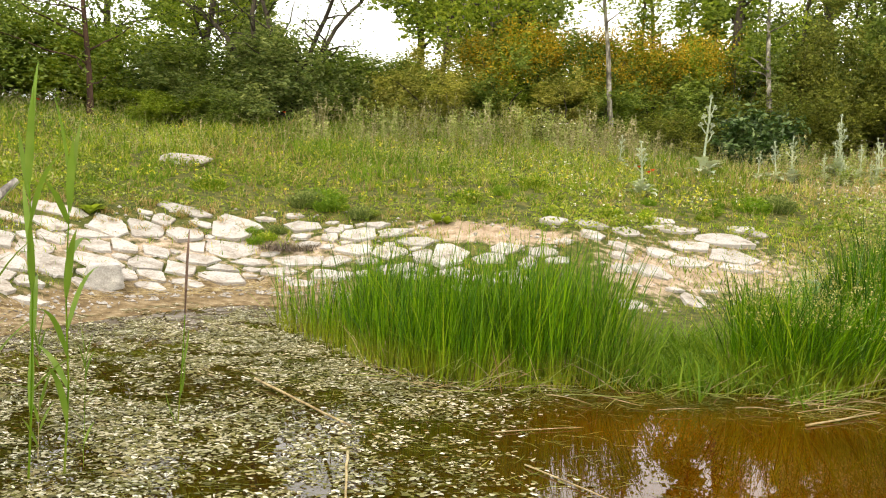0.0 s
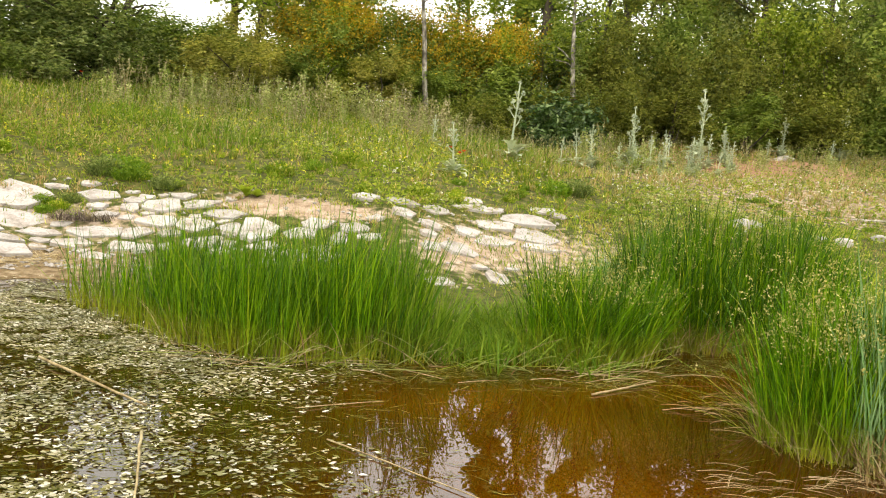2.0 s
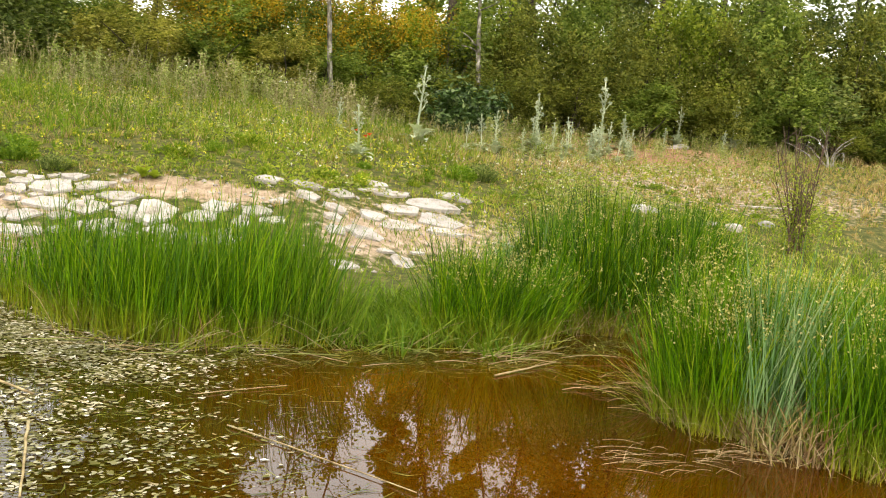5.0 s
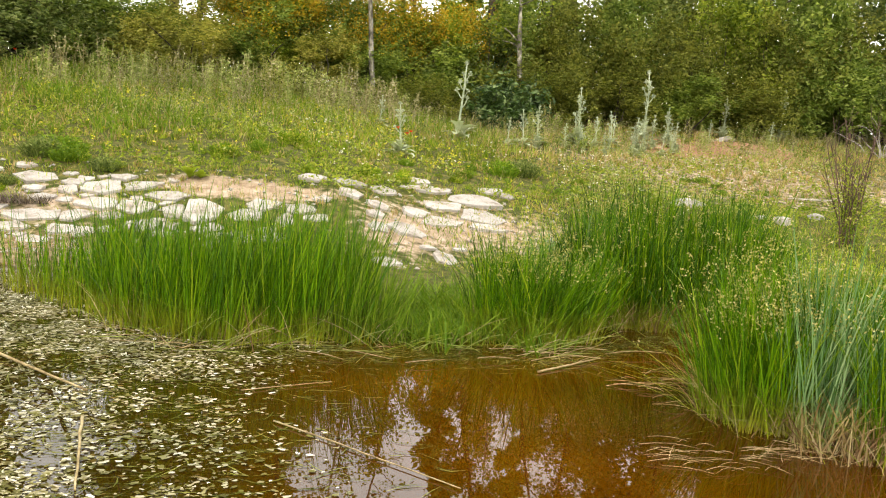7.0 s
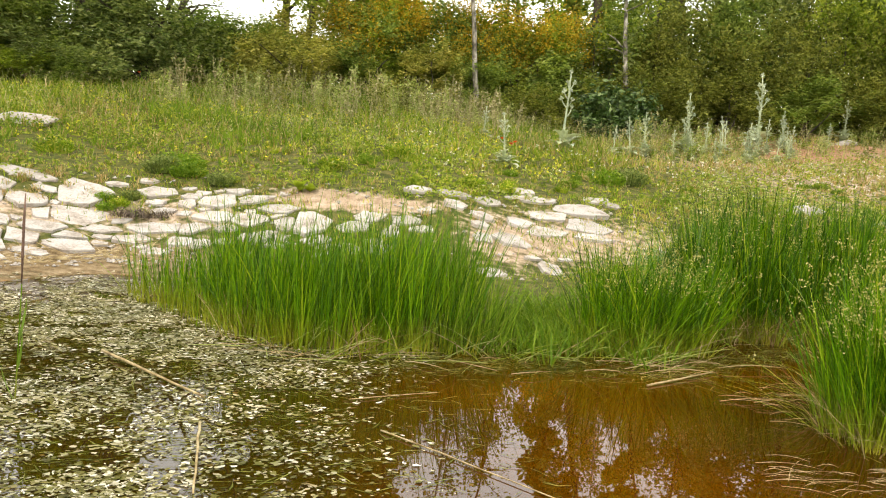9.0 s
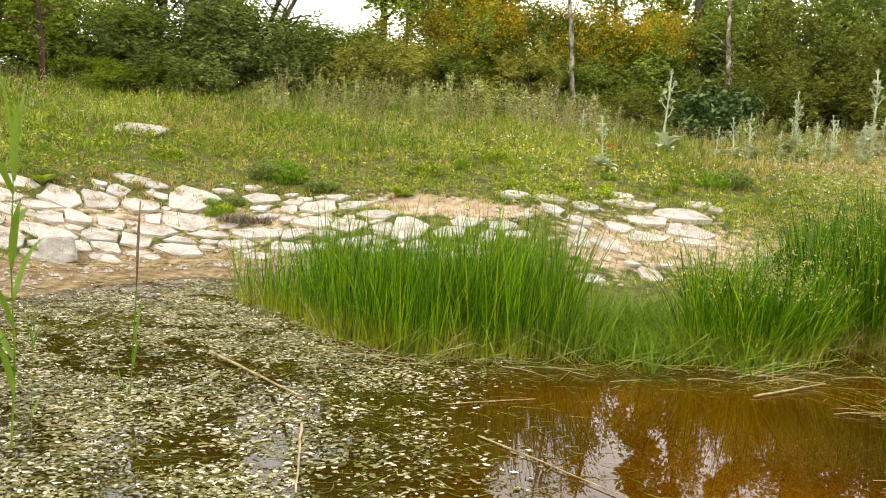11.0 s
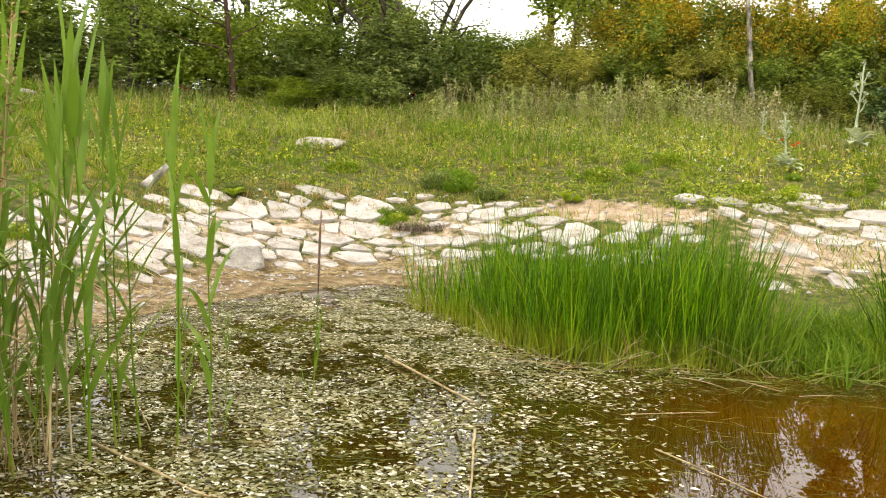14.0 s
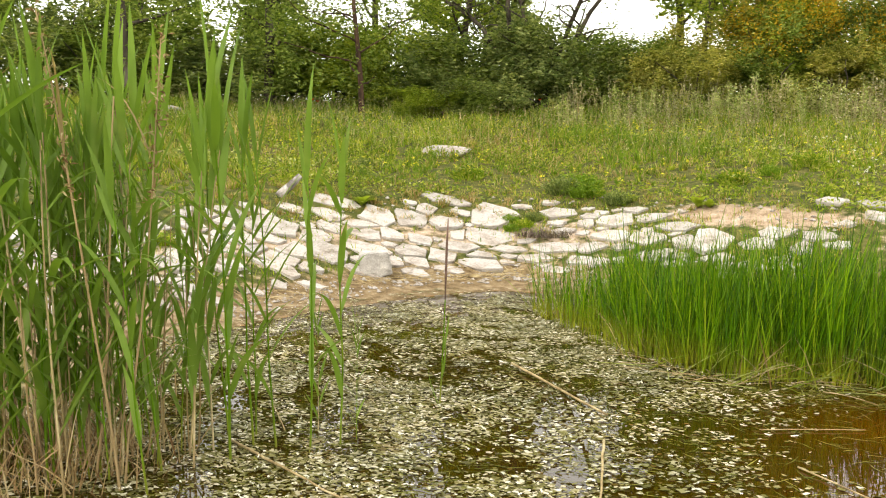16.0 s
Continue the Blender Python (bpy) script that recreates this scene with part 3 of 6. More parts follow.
def tree(x, y, tall, lean=(0, 0), girth=0.12, bark=BARK, leaf="green", first=0.35, spread=1.6, forks=9, count=6500, size=0.1, seed=0, stems=1, rough=0.06, label="leafy green tree at the meadow's edge", drop=0.0):
    """Trunk, limbs and a loose crown of leaf sprays."""
    rng = np.random.default_rng(100 + seed)
    ob = thing("tree", x, y, ground_at(x, y) - 0.1)
    ends = []
    for s in range(stems):
        fan = np.array([(s - (stems - 1) / 2) * 0.19, rng.normal(0, 0.15), 0]) if stems > 1 else np.zeros(3)
        line = wander((0.1 * (s - (stems - 1) / 2), 0.06 * (s % 2), 0), np.array([lean[0], lean[1], 1.0]) + fan, tall * (0.95 if s == 0 else rng.uniform(0.75, 0.95)), rough, 12, rng, 0.01 if stems > 1 else 0.0)
        rad = girth * (1 - 0.82 * np.linspace(0, 1, 13))
        rad[0] *= 1.35
        trunk = part("trunk", mesh_of("trunk", *tube(line, rad, 8), bark, True), ob)
        for k in range(forks):
            u = first + (1 - first) * (k + rng.uniform(0, 0.8)) / forks
            i = min(int(u * 12), 11)
            start = line[i] + (line[i + 1] - line[i]) * (u * 12 - i)
            ang = rng.uniform(0, 6.28) if stems == 1 else k * 2.4 + s
            length = spread * (1.15 - 0.6 * u) * rng.uniform(0.7, 1.25)
            limb = wander(start, (math.cos(ang), math.sin(ang), 0.55), length, 0.16, 7, rng, 0.03)
            part("limb", mesh_of("limb", *tube(limb, np.linspace(girth * (1 - 0.8 * u) * 0.5, 0.008, 8), 5), bark, True), trunk)
            ends += [limb[4], limb[5], limb[6], limb[7]]
            for q in range(3):
                tw = wander(limb[3 + q], around(1, rng)[0] + np.array([0, 0, 0.3]), length * 0.45, 0.2, 4, rng)
                ends += [tw[2], tw[4]]
        ends.append(line[-1])
    ends = np.array(ends)
    pick = rng.integers(len(ends), size=count)
    at = ends[pick] + rng.normal(size=(count, 3)) * (0.16 + 0.16 * rng.random((count, 1))) * spread / 1.6 - np.array([0, 0, 1.0]) * rng.random((count, 1)) * drop
    part("crown", mesh_of("crown", *leaves(at, 1.35 * size * rng.uniform(0.6, 1.4, count), rng), FOL[leaf]), ob)
    return tagged(ob, label, "tree", group="trees behind the meadow")


# the tree line, from west to east
for n, (k, x, y, h, w) in enumerate([
    ("green", -22.5, 20.5, 3.4, 1.3), ("dark", -19.0, 22.0, 3.2, 1.3), ("green", -16.0, 23.0, 3.0, 1.3), ("green", -13.4, 24.0, 3.6, 1.1), ("lime", -11.6, 25.0, 2.8, 1.3),
    ("lime", -9.9, 25.4, 2.6, 0.9), ("green", -8.1, 25.6, 2.3, 1.0), ("dark", -7.1, 24.8, 1.4, 0.9), ("dark", -6.0, 25.6, 2.7, 1.1), ("dark", -4.7, 25.2, 2.9, 1.1), ("green", -3.4, 25.9, 2.5, 0.9),
    ("dark", -2.5, 27.2, 2.0, 1.0), ("green", -1.5, 27.2, 2.2, 0.9), ("pale", -0.5, 26.8, 2.8, 0.9), ("pale", -1.6, 25.6, 1.8, 0.9), ("pale", -0.3, 25.4, 1.9, 0.9),
    ("pale", 0.9, 26.9, 3.2, 0.9), ("broom", 1.6, 26.1, 2.9, 0.9), ("broom", 2.9, 26.6, 3.5, 0.95), ("broom", 4.1, 26.4, 3.6, 0.8), ("pale", 3.4, 25.5, 1.9, 0.8),
    ("broom", 5.7, 26.5, 3.0, 0.8), ("broom", 6.4, 26.9, 3.7, 0.9), ("green", 7.4, 26.4, 2.4, 0.9), ("broom", 8.1, 27.0, 3.8, 0.9), ("dark", 9.1, 26.4, 3.1, 0.9), ("green", 9.9, 26.9, 3.9, 0.9),
    ("olive", 6.7, 24.2, 1.4, 0.7), ("laurel", 8.45, 23.6, 1.4, 0.72), ("laurel", 9.5, 24.3, 1.3, 0.6), ("olive", 11.0, 26.4, 4.2, 0.9), ("olive", 12.4, 26.2, 4.4, 0.9), ("green", 13.6, 26.8, 4.6, 0.9),
    ("olive", 14.9, 26.0, 4.5, 0.9), ("olive", 16.3, 26.3, 4.9, 0.9), ("lime", 17.6, 26.0, 5.0, 0.9), ("olive", 18.9, 25.4, 4.6, 0.95), ("green", 20.4, 25.2, 5.2, 1.0), ("olive", 22.0, 24.9, 5.2, 1.0),
    ("green", 20.9, 23.8, 3.0, 0.9), ("olive", 23.8, 24.4, 5.6, 1.0), ("green", 25.8, 23.8, 5.6, 1.0), ("olive", 27.8, 23.0, 5.6, 1.1), ("dark", 12.0, 28.6, 5.0, 1.0), ("dark", 17.0, 28.6, 5.4, 1.0), ("dark", 22.0, 28.0, 6.0, 1.1),
    ("dark", 23.0, 25.6, 3.4, 1.2), ("dark", 25.2, 25.0, 3.6, 1.3), ("olive", 22.5, 23.8, 1.9, 1.0), ("dark", 27.0, 24.0, 3.4, 1.3), ("green", 24.6, 22.8, 1.7, 1.0), ("dark", 4.8, 28.6, 3.2, 1.1), ("dark", 8.0, 29.0, 3.3, 1.1), ("dark", 1.0, 29.0, 3.0, 1.1), ("dark", -6.6, 28.5, 3.4, 1.2), ("dark", -10.6, 28.0, 2.6, 1.3), ("dark", -15.0, 27.0, 2.8, 1.3), ("lime", -8.6, 23.2, 0.9, 0.6), ("lime", -7.4, 23.9, 0.9, 0.6), ("green", -6.7, 24.2, 1.2, 0.6),
    ("dark", -25.5, 17.5, 4.6, 1.5), ("dark", -20.5, 25.0, 5.0, 1.5), ("green", -24.0, 23.0, 5.0, 1.5), ("green", -17.6, 21.3, 2.2, 1.2), ("dark", -14.6, 22.0, 2.0, 1.2), ("dark", -12.4, 27.6, 2.6, 1.4), ("dark", -8.9, 27.6, 2.5, 1.3),
    ("dark", -4.4, 28.6, 1.8, 1.3), ("green", -3.0, 29.4, 1.5, 1.3), ("green", -0.9, 29.6, 2.0, 1.3), ("green", 2.8, 28.4, 3.6, 1.2), ("olive", 6.6, 28.8, 3.6, 1.2), ("green", 10.4, 28.6, 4.2, 1.2), ("olive", 14.6, 28.4, 5.0, 1.2), ("green", 19.4, 27.6, 5.6, 1.3), ("dark", 25.0, 26.6, 6.0, 1.4), ("dark", 29.0, 24.5, 6.2, 1.5), ("olive", 31.0, 22.5, 6.0, 1.4), ("green", 5.0, 25.9, 1.7, 0.8), ("olive", 10.2, 25.6, 2.2, 0.9), ("olive", 13.0, 25.0, 2.2, 0.9), ("green", 15.6, 24.9, 2.0, 0.9), ("olive", 18.2, 24.4, 2.2, 0.9),
]):
    shrub(k, x, y, h, w, n)

tree(5.0, 25.3, 7.6, (-0.12, 0), 0.095, PALE_BARK, "lime", 0.48, 1.1, 9, 1100, 0.09, 1, rough=0.02, label="slim pale-barked tree leaning out of the hedge")
tree(9.75, 25.2, 7.4, (-0.07, 0), 0.1, PALE_BARK, "lime", 0.3, 1.2, 10, 1500, 0.09, 2, rough=0.03, label="slim grey-barked tree rising from glossy bushes")
tree(-9.45, 22.3, 8.0, (-0.03, 0), 0.085, RED_BARK, "green", 0.1, 2.2, 20, 9500, 0.08, 3, rough=0.04, label="reddish-barked tree with low hanging leaves", drop=0.7)
tree(-4.95, 25.7, 8.6, (-0.07, 0), 0.11, BARK, "dark", 0.22, 1.7, 12, 2700, 0.07, 4, 5, 0.13, label="dark forked tree with several crooked trunks")
tree(1.35, 27.6, 12.0, (0, 0), 0.15, PALE_BARK, "lime", 0.14, 3.0, 24, 13000, 0.12, 5)
tree(-0.4, 28.8, 11.5, (0.05, 0), 0.14, BARK, "lime", 0.2, 2.4, 20, 9000, 0.12, 6)
tree(2.4, 28.8, 12.0, (-0.03, 0), 0.14, BARK, "green", 0.18, 1.8, 24, 11000, 0.12, 26)
tree(9.2, 28.4, 12.0, (0.0, 0), 0.2, BARK, "green", 0.2, 1.2, 24, 9500, 0.12, 7)
tree(7.9, 27.6, 5.8, (0.02, 0), 0.08, BARK, "lime", 0.3, 1.2, 10, 3200, 0.1, 31)
tree(6.6, 28.8, 6.6, (0.03, 0), 0.1, BARK, "lime", 0.25, 1.5, 11, 3600, 0.1, 27)
tree(12.9, 28.0, 6.9, (0.0, 0), 0.1, BARK, "olive", 0.25, 1.5, 11, 3600, 0.1, 28)
tree(27.6, 24.8, 10.5, (0.0, 0), 0.15, BARK, "olive", 0.2, 2.4, 14, 5500, 0.12, 29)
tree(11.4, 28.2, 11.5, (0.02, 0), 0.11, BARK, "lime", 0.3, 1.5, 18, 3000, 0.09, 8)
tree(6.9, 29.6, 11.0, (0.04, 0), 0.1, BARK, "lime", 0.35, 1.5, 13, 750, 0.09, 30)
tree(14.4, 28.4, 12.0, (0, 0), 0.14, BARK, "green", 0.25, 2.2, 20, 9000, 0.12, 9)
tree(-12.6, 22.6, 8.5, (0.05, 0), 0.16, BARK, "green", 0.16, 2.7, 15, 6500, 0.1, 10, drop=0.9)
tree(-16.0, 20.6, 8.5, (0, 0), 0.17, BARK, "green", 0.16, 2.7, 15, 6500, 0.1, 11, drop=0.5)
tree(-19.6, 18.8, 9.0, (0, 0), 0.18, BARK, "lime", 0.16, 2.7, 15, 6500, 0.1, 12, drop=0.5)
tree(-8.0, 27.0, 8.8, (0, 0), 0.15, BARK, "lime", 0.18, 2.4, 15, 7500, 0.1, 13)
tree(-10.8, 26.8, 9.2, (0, 0), 0.15, BARK, "green", 0.18, 2.4, 15, 7500, 0.1, 14)
tree(17.6, 28.8, 12.0, (0, 0), 0.15, BARK, "olive", 0.25, 2.5, 20, 9000, 0.12, 15)
tree(20.8, 27.8, 11.5, (0, 0), 0.15, BARK, "green", 0.25, 2.5, 18, 8000, 0.12, 16)
tree(24.6, 26.0, 11.0, (0, 0), 0.16, BARK, "dark", 0.22, 2.4, 16, 7000, 0.12, 17)

# taller trees added behind the hedge, their crowns keeping sky out of the water's mirror
for n, (x, y, tall, wide, kind) in enumerate([(-1.2, 35.5, 14.0, 2.0, "green"), (1.6, 36.0, 15.0, 2.4, "dark"), (3.3, 35.0, 14.5, 1.5, "green"), (11.3, 35.5, 14.5, 0.95, "green"), (18.6, 35.0, 14.5, 2.1, "dark"), (16.4, 35.2, 14.5, 1.0, "green"),
                                          (22.5, 34.0, 14.5, 2.6, "green"), (27.0, 32.0, 14.0, 2.6, "dark"), (31.0, 29.5, 13.5, 2.6, "green"), (-9.0, 33.5, 13.0, 1.8, "dark"), (-10.6, 34.0, 13.5, 2.2, "green"), (-17.2, 31.5, 13.0, 2.6, "dark"), (-21.5, 29.0, 13.0, 2.8, "green"), (-26.0, 25.5, 13.0, 3.0, "dark")]):
    tree(x, y, tall, (0, 0), 0.2, BARK, kind, 0.22, wide, 20, 7000, 0.24, 40 + n, label="tall leafy tree in the wood behind the hedge")

# ---- rushes at the water ----
def fill(outline, n, rng):
    """n points spread over an outline in plan."""
    P = np.array(outline, float)
    got = np.zeros((0, 2))
    while len(got) < n:
        q = rng.uniform(P.min(0), P.max(0), (n * 2, 2))
        inside = np.zeros(len(q), bool)
        for (ax, ay), (bx, by) in zip(P, np.roll(P, -1, 0)):
            inside ^= ((ay > q[:, 1]) != (by > q[:, 1])) & (q[:, 0] < (bx - ax) * (q[:, 1] - ay) / (by - ay + 1e-12) + ax)
        got = np.concatenate([got, q[inside]])
    return got[:n]


def stand(xy):
    return np.concatenate([xy, np.maximum(height(xy[:, 0], xy[:, 1]), -0.12)[:, None] - 0.02], -1)


def rush_clump(outline, n, tall, material, seed, label, name="rush_clump", dry=0.08, heads=0.0, wide=0.01, lean=0.2, bend=0.22, drift=(0.0, 0.0), fallen=0.07):
    """A stand of rushes growing over an outline: green blades, dry blades at the foot, seed heads."""
    rng = np.random.default_rng(500 + seed)
    mid = np.mean(outline, 0)
    ob = thing(name)
    ob.matrix_basis = pose(mid[0], mid[1], 0)
    o = np.array([mid[0], mid[1], 0])

    def set_of(n, lo, hi, w, lean, bend, segs=3):
        xy = fill(outline, n, rng)
        cell = np.round(xy / 0.17)
        tuft = cell * 0.17 + 0.22 * (np.stack([lattice(cell[:, 0], cell[:, 1], 1), lattice(cell[:, 0], cell[:, 1], 2)], -1) - 0.5)
        xy = xy * 0.55 + tuft * 0.45 + rng.normal(0, 0.055, xy.shape)
        edge = waves(xy[:, 0], xy[:, 1], 3.0, seed)
        h = tall * rng.uniform(lo, hi, n) * (1 + 0.26 * edge) * (1 + 0.16 * np.sin(tuft[:, 0] * 91 + tuft[:, 1] * 57))
        L = rng.normal(0, lean, (n, 2)) + np.array(drift) + (xy - mid) * 0.05
        return blades(stand(xy) - o, h, w * rng.uniform(0.7, 1.3, n), L, np.abs(rng.normal(bend, 0.2, n)), segs, rng), (xy, h, L)

    (V, F), (xy, h, L) = set_of(n, 0.42, 1.28, wide, lean, bend, 4)
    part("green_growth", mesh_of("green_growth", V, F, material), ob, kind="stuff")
    if dry:
        (Vd, Fd), _ = set_of(int(n * dry), 0.2, 0.6, wide * 0.9, 0.5, 0.5)
        part("dry_growth", mesh_of("dry_growth", Vd, Fd, REED_DRY), ob, "straw-coloured dry blades", "stuff")
        (Vl, Fl), _ = set_of(int(n * 0.26), 0.15, 0.42, wide, 0.3, 0.5)
        (Vf, Ff), _ = set_of(int(n * fallen), 0.3, 0.65, wide, 1.0, 0.5, 4)
        part("fallen_growth", mesh_of("fallen_growth", Vf, Ff, RUSH_LIGHT), ob, "bent yellow-green blades", "stuff")
        part("young_growth", mesh_of("young_growth", Vl, Fl, RUSH_LIGHT), ob, "yellow-green short blades", "stuff")
    if heads:
        m = int(n * heads)
        tops = V.reshape(n, -1, 3)[:, -1]
        tips = tops[np.argsort(tops[:, 2])[n // 2:]][rng.choice(n - n // 2, m, replace=False)]
        at = np.repeat(tips, 5, 0) + rng.normal(size=(m * 5, 3)) * np.array([0.012, 0.012, 0.02])
        part("seed_fluff", mesh_of("seed_fluff", *leaves(at, 0.02, rng, 1.0, 0.6), SEED), ob, "yellowish seed heads", "stuff")
    return tagged(ob, label, "rushes", group="rush stands")


rush_clump([(-0.95, 8.2), (-0.62, 7.4), (-0.4, 6.85), (0.1, 6.5), (0.95, 6.5), (1.35, 6.6), (1.4, 7.2), (1.2, 7.8), (0.6, 8.2), (-0.4, 8.4)], 5300, 1.13, RUSH, 1,
           "dense stand of upright green rushes in the pond's edge", drift=(0.06, 0), wide=0.0085)
rush_clump([(1.1, 6.55), (1.6, 6.6), (1.75, 7.1), (1.5, 7.7), (1.15, 7.6)], 620, 0.85, LUSH, 14, "thin light green rushes at the end of the stand", drift=(0.1, 0), wide=0.0085)
rush_clump([(-1.75, 9.1), (-1.45, 8.3), (-0.9, 7.6), (-0.5, 7.0), (-0.3, 7.6), (-0.7, 8.4), (-1.1, 9.0)], 1000, 0.82, RUSH, 2, "thin rushes at the end of the stand", drift=(0.05, 0), wide=0.008)
rush_clump([(1.6, 6.6), (2.4, 6.55), (2.9, 6.35), (3.1, 7.0), (2.6, 8.0), (1.7, 7.8)], 2300, 0.42, LUSH, 3, "short green grass on the muddy shore", "shore_grass", 0.2, lean=0.45, bend=0.5, wide=0.011)
rush_clump([(2.45, 6.75), (2.9, 6.45), (3.4, 6.6), (3.7, 7.1), (3.6, 7.6), (3.0, 7.6), (2.6, 7.2)], 3400, 0.9, RUSH, 4, "arching green rushes with yellowish seed heads", heads=0.16, lean=0.27, bend=0.36, wide=0.0085, drift=(0.03, -0.03))
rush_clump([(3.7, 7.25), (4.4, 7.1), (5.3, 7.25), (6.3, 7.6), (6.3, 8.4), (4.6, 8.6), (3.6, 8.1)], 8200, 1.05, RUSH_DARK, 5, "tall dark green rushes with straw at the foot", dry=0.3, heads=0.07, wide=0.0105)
rush_clump([(3.35, 7.6), (3.75, 7.7), (3.95, 8.1), (3.6, 8.3)], 260, 0.95, RUSH_BLUE, 13, "blue-green sedge among the dark rushes", "sedge_tuft", 0.2, wide=0.012, lean=0.18)
rush_clump([(4.9, 5.9), (5.6, 5.2), (7.2, 5.6), (7.4, 7.6), (5.8, 7.9), (5.2, 7.2)], 2600, 0.5, RUSH_LIGHT, 6, "yellow-green grass on the eastern shore", "shore_grass", 0.3, lean=0.35, bend=0.4)
rush_clump([(3.42, 4.7), (3.4, 4.3), (3.72, 4.15), (4.0, 4.5), (4.2, 5.0), (3.8, 5.2)], 4000, 1.0, RUSH, 7, "tall green rush clump with nodding seed heads", dry=0.22, heads=0.16, lean=0.2, wide=0.008, fallen=0.08, drift=(-0.03, 0.0))
rush_clump([(3.55, 4.15), (3.75, 3.9), (4.0, 4.05), (4.15, 4.45), (3.85, 4.5)], 480, 1.05, RUSH_BLUE, 8, "blue-green sedge tuft with broad leaves", "sedge_tuft", 0.5, heads=0.25, wide=0.0105, lean=0.2, drift=(0.08, 0.0))
rush_clump([(3.85, 3.75), (3.95, 3.4), (5.2, 3.3), (5.6, 4.8), (4.5, 4.75)], 4600, 0.95, RUSH, 9, "bright green rushes at the near eastern shore", dry=0.22, heads=0.14, lean=0.22, wide=0.008, fallen=0.09)
rush_clump([(2.75, 6.5), (2.65, 6.2), (2.95, 6.1), (3.2, 6.4)], 50, 0.42, LUSH, 10, "small tuft of pale blades at the water", "sedge_tuft", 0.2, wide=0.016, lean=0.55)
rush_clump([(1.75, 6.5), (1.7, 6.25), (2.05, 6.2), (2.15, 6.55)], 40, 0.42, LUSH, 11, "small tuft of pale blades at the water", "sedge_tuft", 0.2, wide=0.016, lean=0.55)
rush_clump([(3.5, 4.0), (3.55, 3.72), (3.8, 3.6), (3.95, 3.75), (3.85, 4.05)], 170, 0.46, REED_DRY, 12, "withered straw-brown sedge tuft at the water", "dead_sedge_tuft", 0.3, wide=0.01, lean=0.34, bend=0.5)


def bent_stalks():
    """Broken pale stalks leaning out of the rushes over the water."""
    rng = np.random.default_rng(2500)
    for k in range(104):
        x = rng.uniform(0.6, 3.2) if k % 3 else rng.uniform(-0.6, 0.6)
        y = np.interp(x, [-0.5, 0.1, 1.9, 2.8, 3.2], [6.85, 6.45, 6.4, 6.35, 6.5]) + rng.normal(-0.02, 0.1)
        L, ang, tilt = rng.uniform(0.2, 0.75), rng.uniform(-3.0, -0.1), rng.uniform(0.02, 0.8)
        s = np.linspace(0, 1, 6)
        out = L * (s * math.cos(tilt))
        P = np.stack([out * math.cos(ang), out * math.sin(ang) * 0.7, 0.02 + L * s * math.sin(tilt) - 0.25 * L * s**2.5 * math.sin(tilt)], -1)
        r = rng.uniform(0.0024, 0.005)
        ob = new("bent_stalk", mesh_of("bent_stalk", *tube(P, np.linspace(r, r * 0.4, 6), 4), STRAW if k % 4 == 0 else (RUSH_LIGHT, PALE_WEED)[k % 2]))
        ob.matrix_basis = pose(x, y, max(ground_at(x, y), -0.02))
        tagged(ob, "broken pale rush stalk leaning over the water", "stalk", group="bent stalks")


bent_stalks()


# ---- reeds ----
def reed_leaf(length, wide, rng, droop=0.14):
    """A long pointed blade, folded along its middle, rising along z and leaning towards x."""
    s = np.linspace(0, 1, 8)
    mid = np.stack([length * (0.1 * s + 0.9 * droop * s**3), length * rng.normal(0, 0.03) * s * s, length * (0.99 * s - 0.5 * droop * s**3)], -1)
    half = 0.5 * wide * np.array([0.35, 0.8, 1.0, 1.0, 0.88, 0.65, 0.36, 0.02])
    V = np.concatenate([mid + np.array([-0.35, 1, 0]) * half[:, None], mid, mid + np.array([-0.35, -1, 0]) * half[:, None]])
    i = np.arange(7)
    F = np.concatenate([np.stack([i, i + 1, i + 9, i + 8], -1), np.stack([i + 8, i + 9, i + 17, i + 16], -1)])
    return V, F


